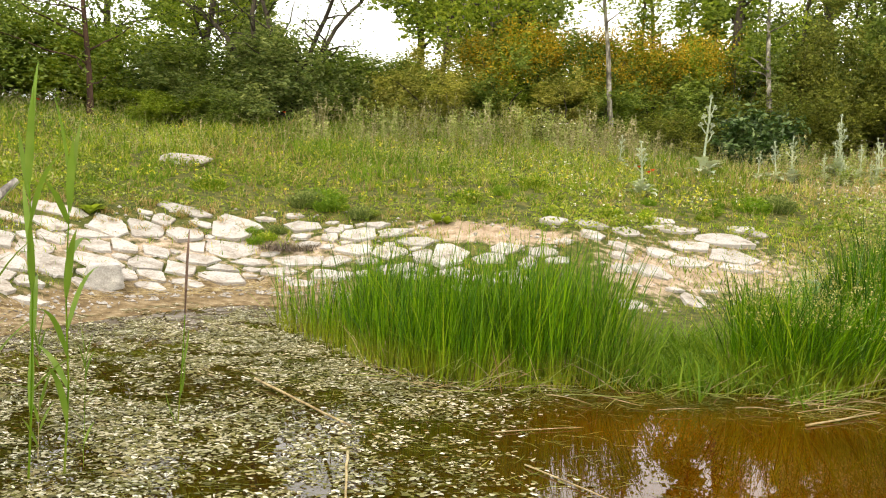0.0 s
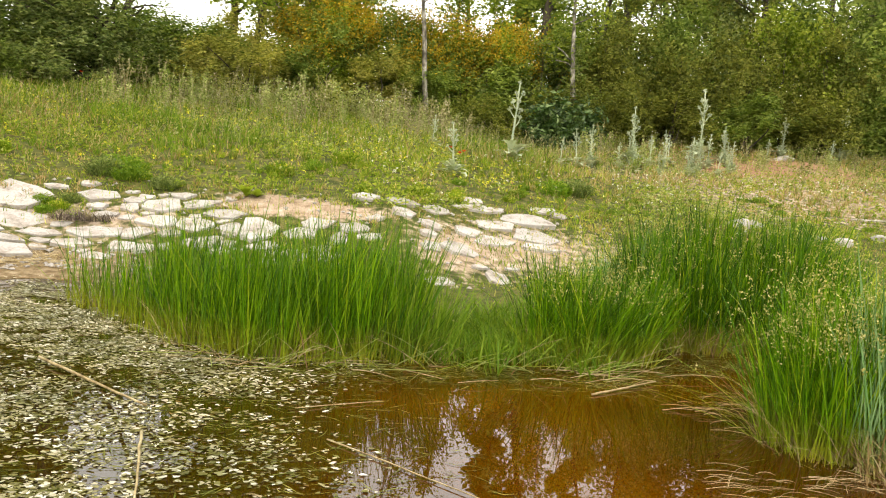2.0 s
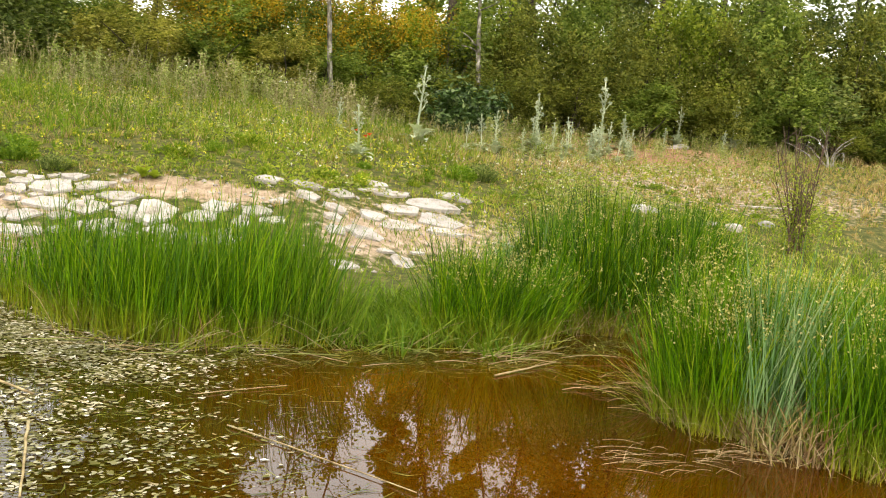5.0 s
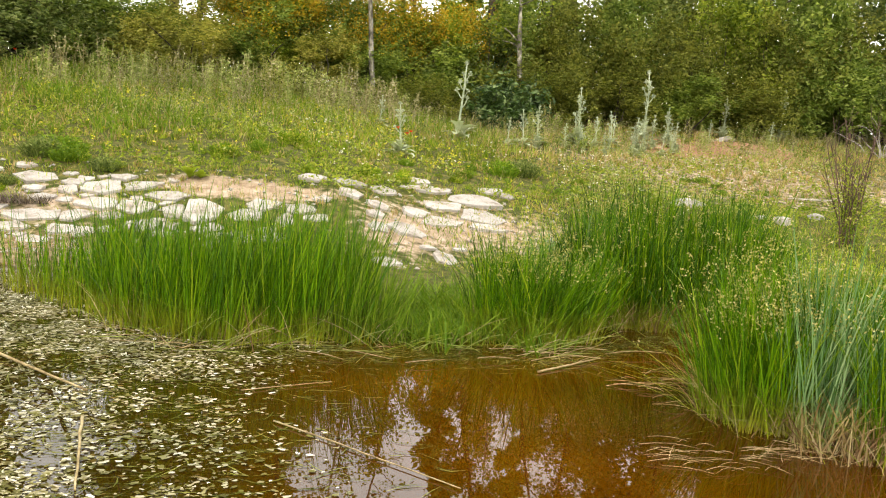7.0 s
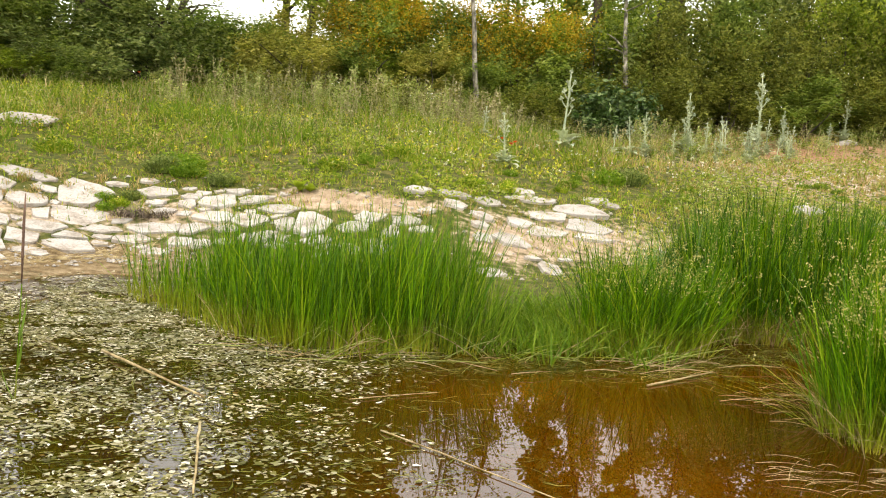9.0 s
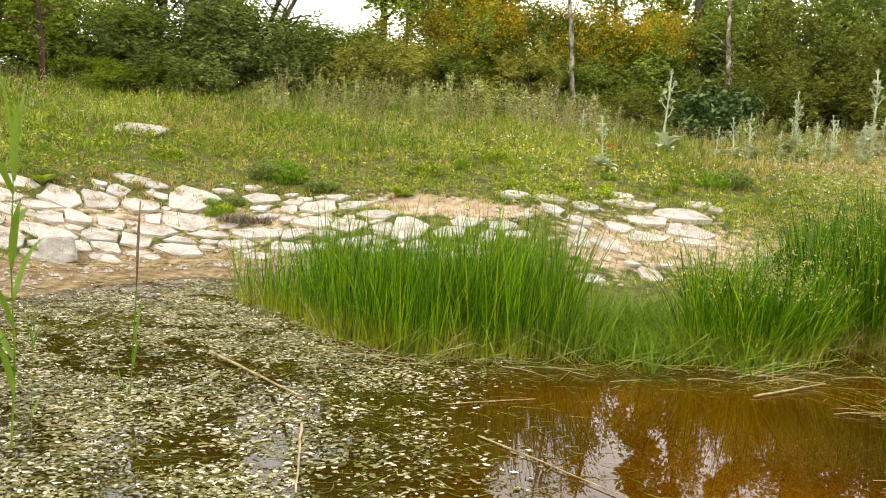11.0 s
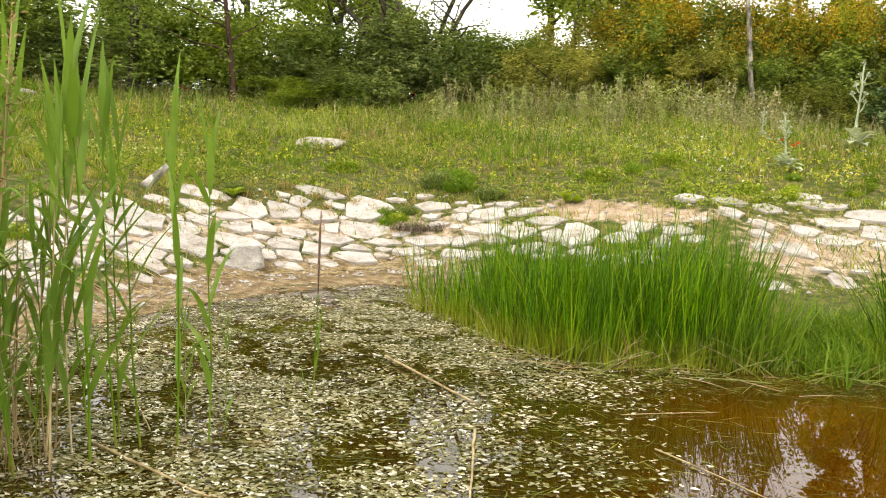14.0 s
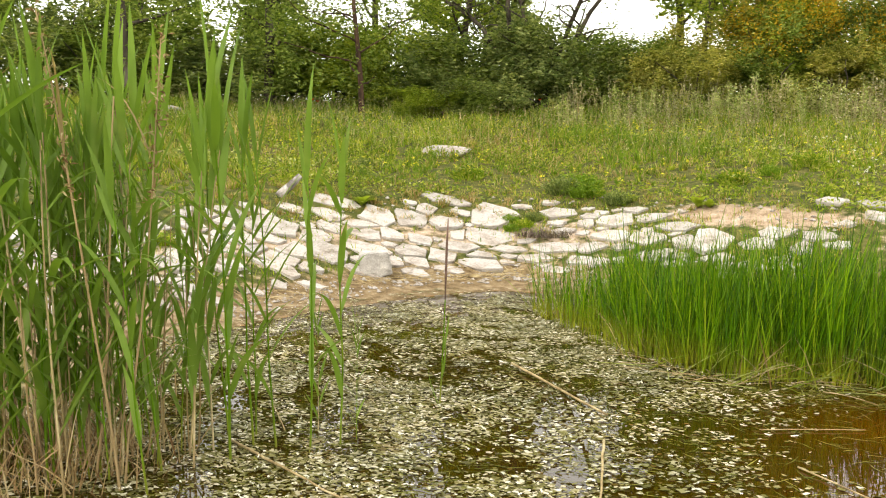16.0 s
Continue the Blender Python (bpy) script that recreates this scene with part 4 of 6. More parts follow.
def reed_kind(seed, tall, count, dry=False, plume=False):
    """One reed: a jointed cane, spreading leaves along it and a spear of young leaves at the tip."""
    rng = np.random.default_rng(900 + seed)
    ob = thing("dry_reed" if dry else "reed")
    line = wander((0, 0, -0.25), (rng.normal(0, 0.05), rng.normal(0, 0.05), 1), tall * (1.0 if dry else 0.84), 0.025, 9, rng)
    cane = part("cane", mesh_of("cane", *tube(line, np.linspace(0.0072, 0.0032, 10), 6), REED_DRY if dry else STRAW if seed % 3 == 2 else RUSH_LIGHT, True), ob)
    for k in range(count):
        u = 0.3 + 0.66 * (k + rng.uniform(0, 0.5)) / count
        i = min(int(u * 9), 8)
        at = line[i] + (line[i + 1] - line[i]) * (u * 9 - i)
        L = tall * rng.uniform(0.13, 0.2) * (1 + 0.35 * math.sin(u * 3.1))
        V, F = reed_leaf(L, 0.012 if dry else rng.uniform(0.03, 0.045), rng, rng.uniform(0.05, 0.4))
        leaf = part("leaf", mesh_of("leaf", V, F, REED_DRY if dry else REED_LEAF, True), ob)
        leaf.matrix_basis = Matrix.Translation(at) @ pose(0, 0, 0, 0, rng.uniform(15, 80) if dry else rng.choice([10, 18, 26, 34, 48]) + rng.uniform(-4, 4), k * 178 + rng.uniform(-35, 35) + 60 * seed)
    if not dry:
        for k in range(3):
            V, F = reed_leaf(tall * (0.19 + 0.03 * k) * rng.uniform(0.9, 1.1), rng.uniform(0.03, 0.042), rng, 0.04)
            leaf = part("tip_leaf", mesh_of("tip_leaf", V, F, REED_LEAF, True), ob)
            leaf.matrix_basis = Matrix.Translation(line[9] - np.array([0, 0, 0.07 * (2 - k)])) @ pose(0, 0, 0, 0, (9, 6, 1)[k], 150 * k + 60 * seed)
    if plume:
        top = line[6:]
        n = 120
        u = rng.random(n)
        at = np.stack([np.interp(u * 3, range(4), top[:, c]) for c in range(3)], -1) + rng.normal(size=(n, 3)) * np.array([0.016, 0.016, 0.02])
        part("plume", mesh_of("plume", *leaves(at, 0.035, rng, 1.6, 0.3), REED_DRY), ob, "fluffy straw-coloured seed plume", "stuff")
    label = "dead straw-coloured reed standing in the reed bed" if dry else "green common reed with long pointed leaves"
    return tagged(ob, label, "reed", group="reeds")


REEDS = [reed_kind(s, 2.35, 6 + s % 3) for s in range(6)]
DRY_REEDS = [reed_kind(10, 1.5, 3, True), reed_kind(11, 2.0, 2, True), reed_kind(12, 2.4, 2, True, True)]
rng = np.random.default_rng(77)
# lone shoots in front of the bed: place, size, kind
placed = [(-2.12, 4.2, 0.98, 0), (-1.98, 4.3, 0.94, 1), (-2.42, 4.12, 1.04, 3), (-2.28, 4.15, 1.0, 4), (-2.5, 4.28, 0.84, 1), (-2.2, 4.5, 0.45, 2), (-1.9, 4.4, 0.4, 0), (-2.62, 4.0, 0.9, 2),
          (-2.58, 3.75, 1.0, 5), (-2.7, 3.95, 0.72, 4)]
for _ in range(160):
    s = rng.beta(1.05, 1.25)
    kind = int(rng.integers(6)) if rng.random() < 0.66 else 6 + int(rng.choice(3, p=(0.5, 0.38, 0.12)))
    placed.append((-2.66 - 2.0 * s + rng.normal(0, 0.09), 3.65 - 0.35 * s + rng.normal(0, 0.36), rng.uniform(0.72, 1.2), kind))
for n, (x, y, s, kind) in enumerate(placed):
    tip = 0.0 if n < 10 else 0.05
    m = Matrix.LocRotScale((x, y, max(ground_at(x, y), -0.1)), Euler((rng.normal(0, tip), rng.normal(0, tip), rng.uniform(0, 6.28))), (s, s, s))
    copy_thing((REEDS + DRY_REEDS)[kind], m).matrix_basis = m
for n, o in enumerate(REEDS + DRY_REEDS):
    o.matrix_basis = pose(-2.95 - 0.17 * n, 3.5 + 0.06 * (n % 3), -0.05, 3 * (n % 2), 2, 50 * n)
rush_clump([(-2.65, 3.9), (-2.75, 3.35), (-3.1, 2.9), (-4.2, 3.0), (-4.4, 3.9), (-3.4, 4.1)], 900, 0.42, REED_DRY, 21, "broken brown reed stubble at the foot of the reed bed", "reed_stubble", 0, wide=0.009, lean=0.45, bend=0.4)


def brown_stalk(x, y, tall):
    """The lone dark seed stalk standing in the weed."""
    rng = np.random.default_rng(71)
    ob = thing("seed_stalk", x, y, -0.1)
    line = wander((0, 0, -0.1), (0.05, 0.02, 1), tall + 0.2, 0.02, 8, rng)
    part("stem", mesh_of("stem", *tube(line, np.linspace(0.005, 0.003, 9), 5), RUSH_LIGHT, True), ob)
    part("spike", mesh_of("spike", *tube(line[5:], [0.004, 0.009, 0.009, 0.004], 6), TWIG, True), ob, "dark brown seed spike")
    for k in range(3):
        V, F = reed_leaf(0.3, 0.016, rng)
        part("leaf", mesh_of("leaf", V, F, REED_LEAF, True), ob).matrix_basis = Matrix.Translation(line[1 + k]) @ pose(0, 0, 0, 0, -30, 130 * k)
    return tagged(ob, "lone thin stalk with a dark seed spike in the pond weed", "reed")


brown_stalk(-1.68, 5.25, 1.25)

# ---- thistles, weeds and flowers in the meadow ----
def thistle_kind(seed, tall, leafy):
    """A tall woolly thistle: ribbed stem, spiny leaves low down, upswept arms and round heads."""
    rng = np.random.default_rng(1300 + seed)
    ob = thing("thistle")
    line = wander((0, 0, -0.05), (0, 0, 1), tall, 0.03, 9, rng, 0.03)
    stem = part("stem", mesh_of("stem", *tube(line, np.linspace(0.034, 0.016, 10), 6), THISTLE, True), ob)
    heads = [(line[-1], stem)]
    for k in range(7):
        u = 0.5 + 0.45 * k / 7
        i = int(u * 9)
        arm = wander(line[i], (math.cos(k * 2.4), math.sin(k * 2.4), 0.55), tall * 0.17 * (1.3 - 0.75 * u), 0.1, 5, rng, 0.25)
        limb = part("arm", mesh_of("arm", *tube(arm, np.linspace(0.017, 0.011, 6), 5), THISTLE, True), ob)
        heads.append((arm[-1], limb))
    for h, holder in heads:
        d = around(40, rng)
        V, F = leaves(h + d * 0.024, 0.062, rng, 1.0, 0.45)
        part("flower_head", mesh_of("flower_head", V, F, THISTLE), holder)
    n = 46
    for k in range(n):
        u = (k / n) ** 1.4 * 0.88
        i = min(int(u * 9), 8)
        L = tall * max(0.35 - 0.8 * u, 0.08) * (1.0 if u < 0.2 else leafy)
        s = np.linspace(0, 1, 6)
        mid = np.stack([L * s, 0 * s, L * (0.55 * s - 0.6 * s * s)], -1)
        wv = L * 0.25 * np.array([0.5, 1.0, 0.7, 0.95, 0.5, 0.02])
        V = np.concatenate([mid + np.array([0, 1, 0.3]) * wv[:, None], mid, mid + np.array([0, -1, 0.3]) * wv[:, None]])
        j = np.arange(5)
        F = np.concatenate([np.stack([j, j + 1, j + 7, j + 6], -1), np.stack([j + 6, j + 7, j + 13, j + 12], -1)])
        lf = part("leaf", mesh_of("leaf", V, F, THISTLE), ob)
        lf.matrix_basis = Matrix.Translation(line[i] + (line[i + 1] - line[i]) * (u * 9 - i)) @ pose(0, 0, 0, 0, rng.uniform(-45, -5), k * 137.5)
    return tagged(ob, "tall grey-white woolly thistle in the meadow", "thistle", group="thistles")


THISTLES = [thistle_kind(s, 2.0, leafy) for s, leafy in enumerate((0.45, 0.9, 1.15))]
for n, (x, y, tall) in enumerate([(6.15, 20.0, 1.95), (12.64, 22.5, 2.1), (9.9, 21.1, 1.55), (10.87, 21.05, 1.0), (12.33, 21.4, 0.95), (8.36, 20.25, 1.12), (7.48, 20.1, 0.62), (3.91, 16.65, 0.9),
                                  (16.5, 24.2, 1.3), (18.6, 24.0, 1.7), (4.24, 20.5, 0.65), (13.9, 23.2, 1.0), (7.98, 20.3, 0.82), (10.1, 19.9, 0.5), (10.85, 19.8, 0.65), (11.9, 20.1, 0.55), (9.4, 19.8, 0.5),
                                  (11.4, 20.3, 0.6), (10.5, 20.4, 0.55), (12.5, 20.6, 0.5), (9.75, 20.6, 0.6), (11.2, 21.6, 0.7), (13.2, 21.8, 0.6), (15.2, 23.0, 0.6), (17.6, 23.2, 0.6), (10.3, 20.9, 0.7), (11.6, 20.9, 0.75), (12.0, 21.2, 0.6), (12.9, 21.1, 0.7), (9.2, 20.4, 0.55), (10.0, 21.6, 0.8), (13.4, 22.4, 0.8), (11.0, 20.0, 0.5)]):
    m = Matrix.LocRotScale((x, y, ground_at(x, y)), Euler((0, 0, n * 1.3)), (tall / 2 * (1.0 if tall > 0.9 else 1.5),) * 2 + (tall / 2 * (1.0 if tall > 0.9 else 1.2),))
    if n < 3:
        THISTLES[n].matrix_basis = m
    else:
        copy_thing(THISTLES[n % 3], m).matrix_basis = m


def weed_kind(seed, material, tall, stalks, leafy):
    rng = np.random.default_rng(1500 + seed)
    ob = thing("tall_weed")
    at = []
    for _ in range(stalks):
        line = wander((rng.normal(0, 0.16), rng.normal(0, 0.16), -0.05), (rng.normal(0, 0.12), rng.normal(0, 0.12), 1), tall * rng.uniform(0.6, 1.1), 0.05, 5, rng)
        part("stalk", mesh_of("stalk", *tube(line, np.linspace(0.009, 0.005, 6), 4), DRYWEED), ob)
        u = rng.random(leafy) ** 0.8
        at.append(np.stack([np.interp(u * 5, range(6), line[:, c]) for c in range(3)], -1) + rng.normal(0, 0.03, (leafy, 3)))
    part("foliage", mesh_of("foliage", *leaves(np.concatenate(at), 0.085, rng, 0.7, 0.45), material), ob)
    return tagged(ob, "tall seeding weeds at the foot of the hedge", "weeds", group="tall weeds")


WEEDS = [weed_kind(0, PALE_WEED, 1.0, 7, 30), weed_kind(1, PALE_WEED, 0.9, 7, 40), weed_kind(2, FOL["olive"], 0.95, 6, 36), weed_kind(3, FOL["green"], 0.8, 8, 40), weed_kind(4, DRYWEED, 1.1, 6, 20)]
rng = np.random.default_rng(41)
for n in range(230):
    x = rng.uniform(-4.2, 5.6) if n < 165 else rng.uniform(5.2, 22)
    y = 24.4 - abs(rng.normal(0, 1.7)) + (0.5 if x < 0 else 0) - max(0, x - 6) * 0.05
    s = rng.uniform(0.35, 1.15) * (1.0 if n < 165 else 0.75)
    m = Matrix.LocRotScale((x, y, ground_at(x, y)), Euler((0, 0, rng.uniform(0, 6.28))), (s, s, s))
    if n < 5:
        WEEDS[n].matrix_basis = m
    else:
        copy_thing(WEEDS[rng.integers(5)], m).matrix_basis = m


def bare_shrub(x, y, tall):
    rng = np.random.default_rng(61)
    ob = thing("twiggy_shrub", x, y, ground_at(x, y))
    for k in range(15):
        ln = wander((rng.normal(0, 0.1), rng.normal(0, 0.1), -0.1), (rng.normal(0, 0.12), rng.normal(0, 0.12), 1), tall * rng.uniform(0.6, 1.0), 0.05, 9, rng)
        part("branch", mesh_of("branch", *tube(ln, np.linspace(0.014, 0.004, 10), 5), TWIG, True), ob)
        for q in range(6):
            tw = wander(ln[3 + q], (rng.normal(0, 0.35), rng.normal(0, 0.35), 1), tall * 0.2, 0.12, 4, rng)
            part("twig", mesh_of("twig", *tube(tw, np.linspace(0.006, 0.002, 5), 4), TWIG, True), ob)
    n = 1700
    at = np.stack([rng.normal(0, 0.13, n), rng.normal(0, 0.13, n), tall * rng.beta(1.4, 2.2, n) * 0.66], -1)
    part("foliage", mesh_of("foliage", *leaves(at, 0.07, rng, 1.0, 0.35), FOL["lime"]), ob)
    return tagged(ob, "bare brown twiggy shrub with green lower shoots", "shrub")


bare_shrub(11.05, 12.1, 2.5)


# ---- rocks, log, dead wood ----
def rock(name, x, y, size, seed, material, label, sink=0.3):
    rng = np.random.default_rng(1700 + seed)
    bm = bmesh.new()
    bmesh.ops.create_icosphere(bm, subdivisions=3, radius=1)
    cuts = [(around(1, rng)[0], rng.uniform(0.55, 0.8)) for _ in range(9)]
    for v in bm.verts:
        p = np.array(v.co)
        for d, k in cuts:
            over = p @ d - k
            if over > 0:
                p = p - d * over * 0.9
        p = p * (1 + 0.05 * noise.noise(Vector(p * 3 + seed)))
        v.co = p * np.array(size) * 0.5 * 1.25
    me = bpy.data.meshes.new(name)
    bm.to_mesh(me)
    bm.free()
    me.materials.append(material)
    ob = new(name, me)
    ob.matrix_basis = pose(x, y, ground_at(x, y) + size[2] * (0.5 - sink), 0, 0, rng.uniform(-20, 20))
    return tagged(ob, label, "rock")


rock("boulder", -5.37, 17.5, (1.0, 0.6, 0.34), 1, STONE, "flat pale boulder lying in the meadow grass")


def stone_block(x, y, size, turn):
    """A roughly squared building stone with chipped, rounded edges."""
    rng = np.random.default_rng(1750)
    bm = bmesh.new()
    bmesh.ops.create_cube(bm, size=1.0)
    bmesh.ops.subdivide_edges(bm, edges=bm.edges[:], cuts=5, use_grid_fill=True)
    for v in bm.verts:
        p = np.array(v.co)
        p *= 1 - 0.06 * max(0, np.sort(np.abs(p))[1] - 0.34) / 0.16
        p += 0.035 * np.array(noise.noise_vector(Vector(p * 3.2))) + 0.012 * rng.normal(size=3)
        p[0] *= 1 - 0.16 * (p[2] + 0.5)
        v.co = p * np.array(size)
    me = bpy.data.meshes.new("stone_block")
    bm.to_mesh(me)
    bm.free()
    me.materials.append(GREY_STONE)
    ob = new("stone_block", me)
    ob.matrix_basis = pose(x, y, ground_at(x, y) + size[2] * 0.4, 3, -4, turn)
    return tagged(ob, "grey squared stone block at the foot of the paving", "rock")


stone_block(-4.17, 10.25, (0.44, 0.3, 0.32), 24)
rock("boulder", -13.8, 19.4, (0.7, 0.5, 0.3), 3, STONE, "pale boulder under the trees")
rock("boulder", 9.15, 14.2, (0.6, 0.3, 0.2), 4, STONE, "pale rock in the dry grass")
rock("boulder", 10.6, 13.3, (0.4, 0.3, 0.16), 5, STONE, "pale rock in the dry grass")
rock("boulder", 16.2, 23.6, (0.6, 0.4, 0.2), 6, GREY_STONE, "brownish rock on bare red soil")


def dead_bush(x, y, tall):
    rng = np.random.default_rng(67)
    ob = thing("dead_bush", x, y, ground_at(x, y))
    for k in range(8):
        ln = wander((rng.normal(0, 0.25), rng.normal(0, 0.2), -0.05), (rng.normal(0, 0.5), rng.normal(0, 0.4), 1), tall * rng.uniform(0.9, 1.5), 0.14, 9, rng, -0.14)
        part("branch", mesh_of("branch", *tube(ln, np.linspace(0.022, 0.006, 10), 5), DRIFT, True), ob)
        for q in range(4):
            tw = wander(ln[4 + q], (rng.normal(0, 1), rng.normal(0, 1), 0.2), tall * 0.35, 0.15, 4, rng, -0.05)
            part("twig", mesh_of("twig", *tube(tw, np.linspace(0.008, 0.003, 5), 4), TWIG, True), ob)
    return tagged(ob, "dead grey bush with arching bare branches", "bush")


dead_bush(20.5, 21.5, 1.2)


def stick(name, a, b, r, material, label, category="stick", sag=0.01, sides=7):
    rng = np.random.default_rng(int(abs(a[0] * 100)) + 5)
    a, b = np.array(a, float), np.array(b, float)
    s = np.linspace(0, 1, 9)[:, None]
    P = a + (b - a) * s + rng.normal(0, sag * 0.3, (9, 3)) * np.array([1, 1, 0.2])
    o = (a + b) / 2
    me = mesh_of(name, *tube(P - o, np.linspace(r, r * 0.6, 9) * (0.78 if r < 0.05 else 1.0), sides), material, True)
    ob = new(name, me)
    ob.matrix_basis = pose(*o)
    return tagged(ob, label, category)


g = ground_at(-6.15, 11.7)
stick("driftwood_log", (-6.3, 11.6, g + 0.06), (-6.05, 11.83, g + 0.38), 0.08, OLD_WOOD, "weathered broken log propped in the grass", "log", 0.03, 9)
stick("dead_reed_stem", (-1.44, 6.4, 0.03), (-0.56, 5.27, 0.015), 0.015, STRAW, "dry reed stem lying on the pond weed")
stick("dead_reed_stem", (-0.52, 4.75, 0.02), (-0.42, 3.75, 0.02), 0.011, STRAW, "dry reed stem lying on the pond weed")
stick("dead_reed_stem", (-2.6, 4.15, 0.02), (-1.62, 3.55, 0.02), 0.011, STRAW, "dry reed stem lying on the pond weed")
stick("dead_reed_stem", (2.53, 5.63, 0.012), (3.23, 6.0, 0.02), 0.011, STRAW, "dry reed stem floating on the brown water")
stick("dead_reed_stem", (0.5, 4.65, 0.012), (1.3, 3.6, 0.012), 0.006, STRAW, "thin dry stem floating on the brown water")
stick("dead_reed_stem", (0.35, 5.25, 0.012), (0.95, 5.42, 0.012), 0.004, STRAW, "thin dry stem floating on the brown water")
stick("dead_reed_stem", (-2.36, 4.38, 0.02), (-2.95, 5.2, 0.02), 0.006, STRAW, "thin dry stem on the pond weed")
stick("fallen_branch", (12.2, 15.2, ground_at(12.2, 15.2) + 0.06), (13.4, 14.9, ground_at(13.4, 14.9) + 0.05), 0.025, DRIFT, "bleached branch lying in dry grass")


# ---- tufts and low plants along the foot of the meadow ----
def tuft_kind(seed, material, tall, n, name, label):
    rng = np.random.default_rng(1900 + seed)
    r, a = 0.22 * rng.random(n) ** 0.6, rng.uniform(0, 6.28, n)
    xy = np.stack([r * np.cos(a), r * np.sin(a)], -1)
    base = np.concatenate([xy, np.full((n, 1), -0.03)], -1)
    dome = np.sqrt(np.clip(1.1 - (r / 0.24) ** 2, 0.1, 1))
    V, F = blades(base, tall * dome * rng.uniform(0.5, 1.1, n), 0.012 * rng.uniform(0.7, 1.4, n), xy * 2.0 + rng.normal(0, 0.4, (n, 2)), np.abs(rng.normal(0.4, 0.25, n)), 3, rng)
    ob = thing(name)
    part("blade_mass", mesh_of("blade_mass", V, F, material), ob, kind="stuff")
    k = rng.integers(n, size=n)
    at = np.concatenate([xy[k] * 1.1, (tall * dome[k] * rng.uniform(0.3, 0.95, n))[:, None]], -1)
    part("leaf_mass", mesh_of("leaf_mass", *leaves(at, rng.uniform(0.03, 0.07, n), rng, 0.7, 0.5), material), ob, kind="stuff")
    return tagged(ob, label, "grass tuft", group="grass tufts")


TUFTS = [tuft_kind(0, FOL["dark"], 0.3, 460, "grass_tuft", "deep green grass tuft at the foot of the meadow"), tuft_kind(1, LUSH, 0.27, 400, "grass_tuft", "yellow-green grass tuft beside the stones"),
         tuft_kind(2, GRASS, 0.26, 380, "grass_tuft", "yellow-green grass tuft beside the stones")]
rng = np.random.default_rng(43)
spots = [(-2.34, 14.32, 1.3), (-1.91, 14.0, 1.1), (-4.27, 15.13, 1.3), (-1.33, 13.6, 0.9), (5.76, 15.67, 1.4), (2.76, 13.95, 1.0), (-5.26, 12.5, 0.8), (-2.0, 14.6, 1.2), (1.66, 15.89, 1.2), (6.32, 15.92, 1.5),
         (-2.26, 14.7, 1.2), (0.43, 14.65, 1.1), (-6.35, 14.97, 1.0), (-2.95, 12.95, 0.6), (-2.7, 12.8, 0.6), (-2.6, 13.05, 0.6), (-2.85, 12.65, 0.55)]
for _ in range(40):
    x = rng.uniform(-8, 12)
    y = np.interp(x, TOE[:, 0], TOE[:, 1]) + 2.5 + abs(rng.normal(0, 1.6)) + (0.6 if x > 0 else 0)
    spots.append((x, y, rng.uniform(0.4, 0.8)))
for n, (x, y, s) in enumerate(spots):
    m = Matrix.LocRotScale((x, y, ground_at(x, y)), Euler((0, 0, rng.uniform(0, 6.28))), (s, s, s * 0.8))
    if n < 3:
        TUFTS[n].matrix_basis = m
    else:
        copy_thing(TUFTS[1 + rng.integers(2) if n > 16 else n % 3], m).matrix_basis = m


def rosette(x, y, size, seed):
    """A low plant with broad pointed leaves."""
    rng = np.random.default_rng(2000 + seed)
    ob = thing("broadleaf_plant", x, y, ground_at(x, y))
    for k in range(11):
        L = size * rng.uniform(0.7, 1.1)
        s = np.linspace(0, 1, 6)
        mid = np.stack([L * (0.75 * s), 0 * s, L * (0.7 * s - 0.45 * s * s)], -1)
        half = L * 0.16 * np.array([0.2, 0.8, 1.0, 0.85, 0.5, 0.02])
        V = np.concatenate([mid + np.array([0, 1, 0.3]) * half[:, None], mid, mid + np.array([0, -1, 0.3]) * half[:, None]])
        j = np.arange(5)
        F = np.concatenate([np.stack([j, j + 1, j + 7, j + 6], -1), np.stack([j + 6, j + 7, j + 13, j + 12], -1)])
        part("leaf", mesh_of("leaf", V, F, FOL["lime"], True), ob).matrix_basis = pose(0, 0, 0.01, 0, rng.uniform(-25, 10), 137.5 * k)
    return tagged(ob, "low light green plant with broad pointed leaves", "plant", group="broadleaf plants")


rosette(-5.2, 12.25, 0.38, 1)
rosette(-0.12, 13.2, 0.34, 2)
rosette(0.05, 13.15, 0.26, 3)


def dead_cushion(x, y):
    rng = np.random.default_rng(91)
    n = 420
    r, a = 0.34 * rng.random(n) ** 0.6, rng.uniform(0, 6.28, n)
    xy = np.stack([1.3 * r * np.cos(a), 0.7 * r * np.sin(a)], -1)
    V, F = blades(np.concatenate([xy, np.zeros((n, 1))], -1), rng.uniform(0.06, 0.2, n), np.full(n, 0.012), rng.normal(0, 0.7, (n, 2)), np.abs(rng.normal(0.5, 0.3, n)), 2, rng)
    ob = new("dead_cushion_plant", mesh_of("dead_cushion_plant", V, F, DEAD))
    ob.matrix_basis = pose(x, y, ground_at(x, y))
    return tagged(ob, "withered grey-brown cushion plant between the stones", "plant")


dead_cushion(-2.3, 12.42)
rock("boulder", 10.2, 13.5, (0.3, 0.22, 0.12), 7, STONE, "small pale rock in the dry grass")
rock("boulder", 11.64, 13.65, (0.36, 0.24, 0.13), 8, STONE, "small pale rock in the dry grass")
rock("boulder", 7.3, 13.0, (0.3, 0.2, 0.1), 9, STONE, "small pale rock in the dry grass")

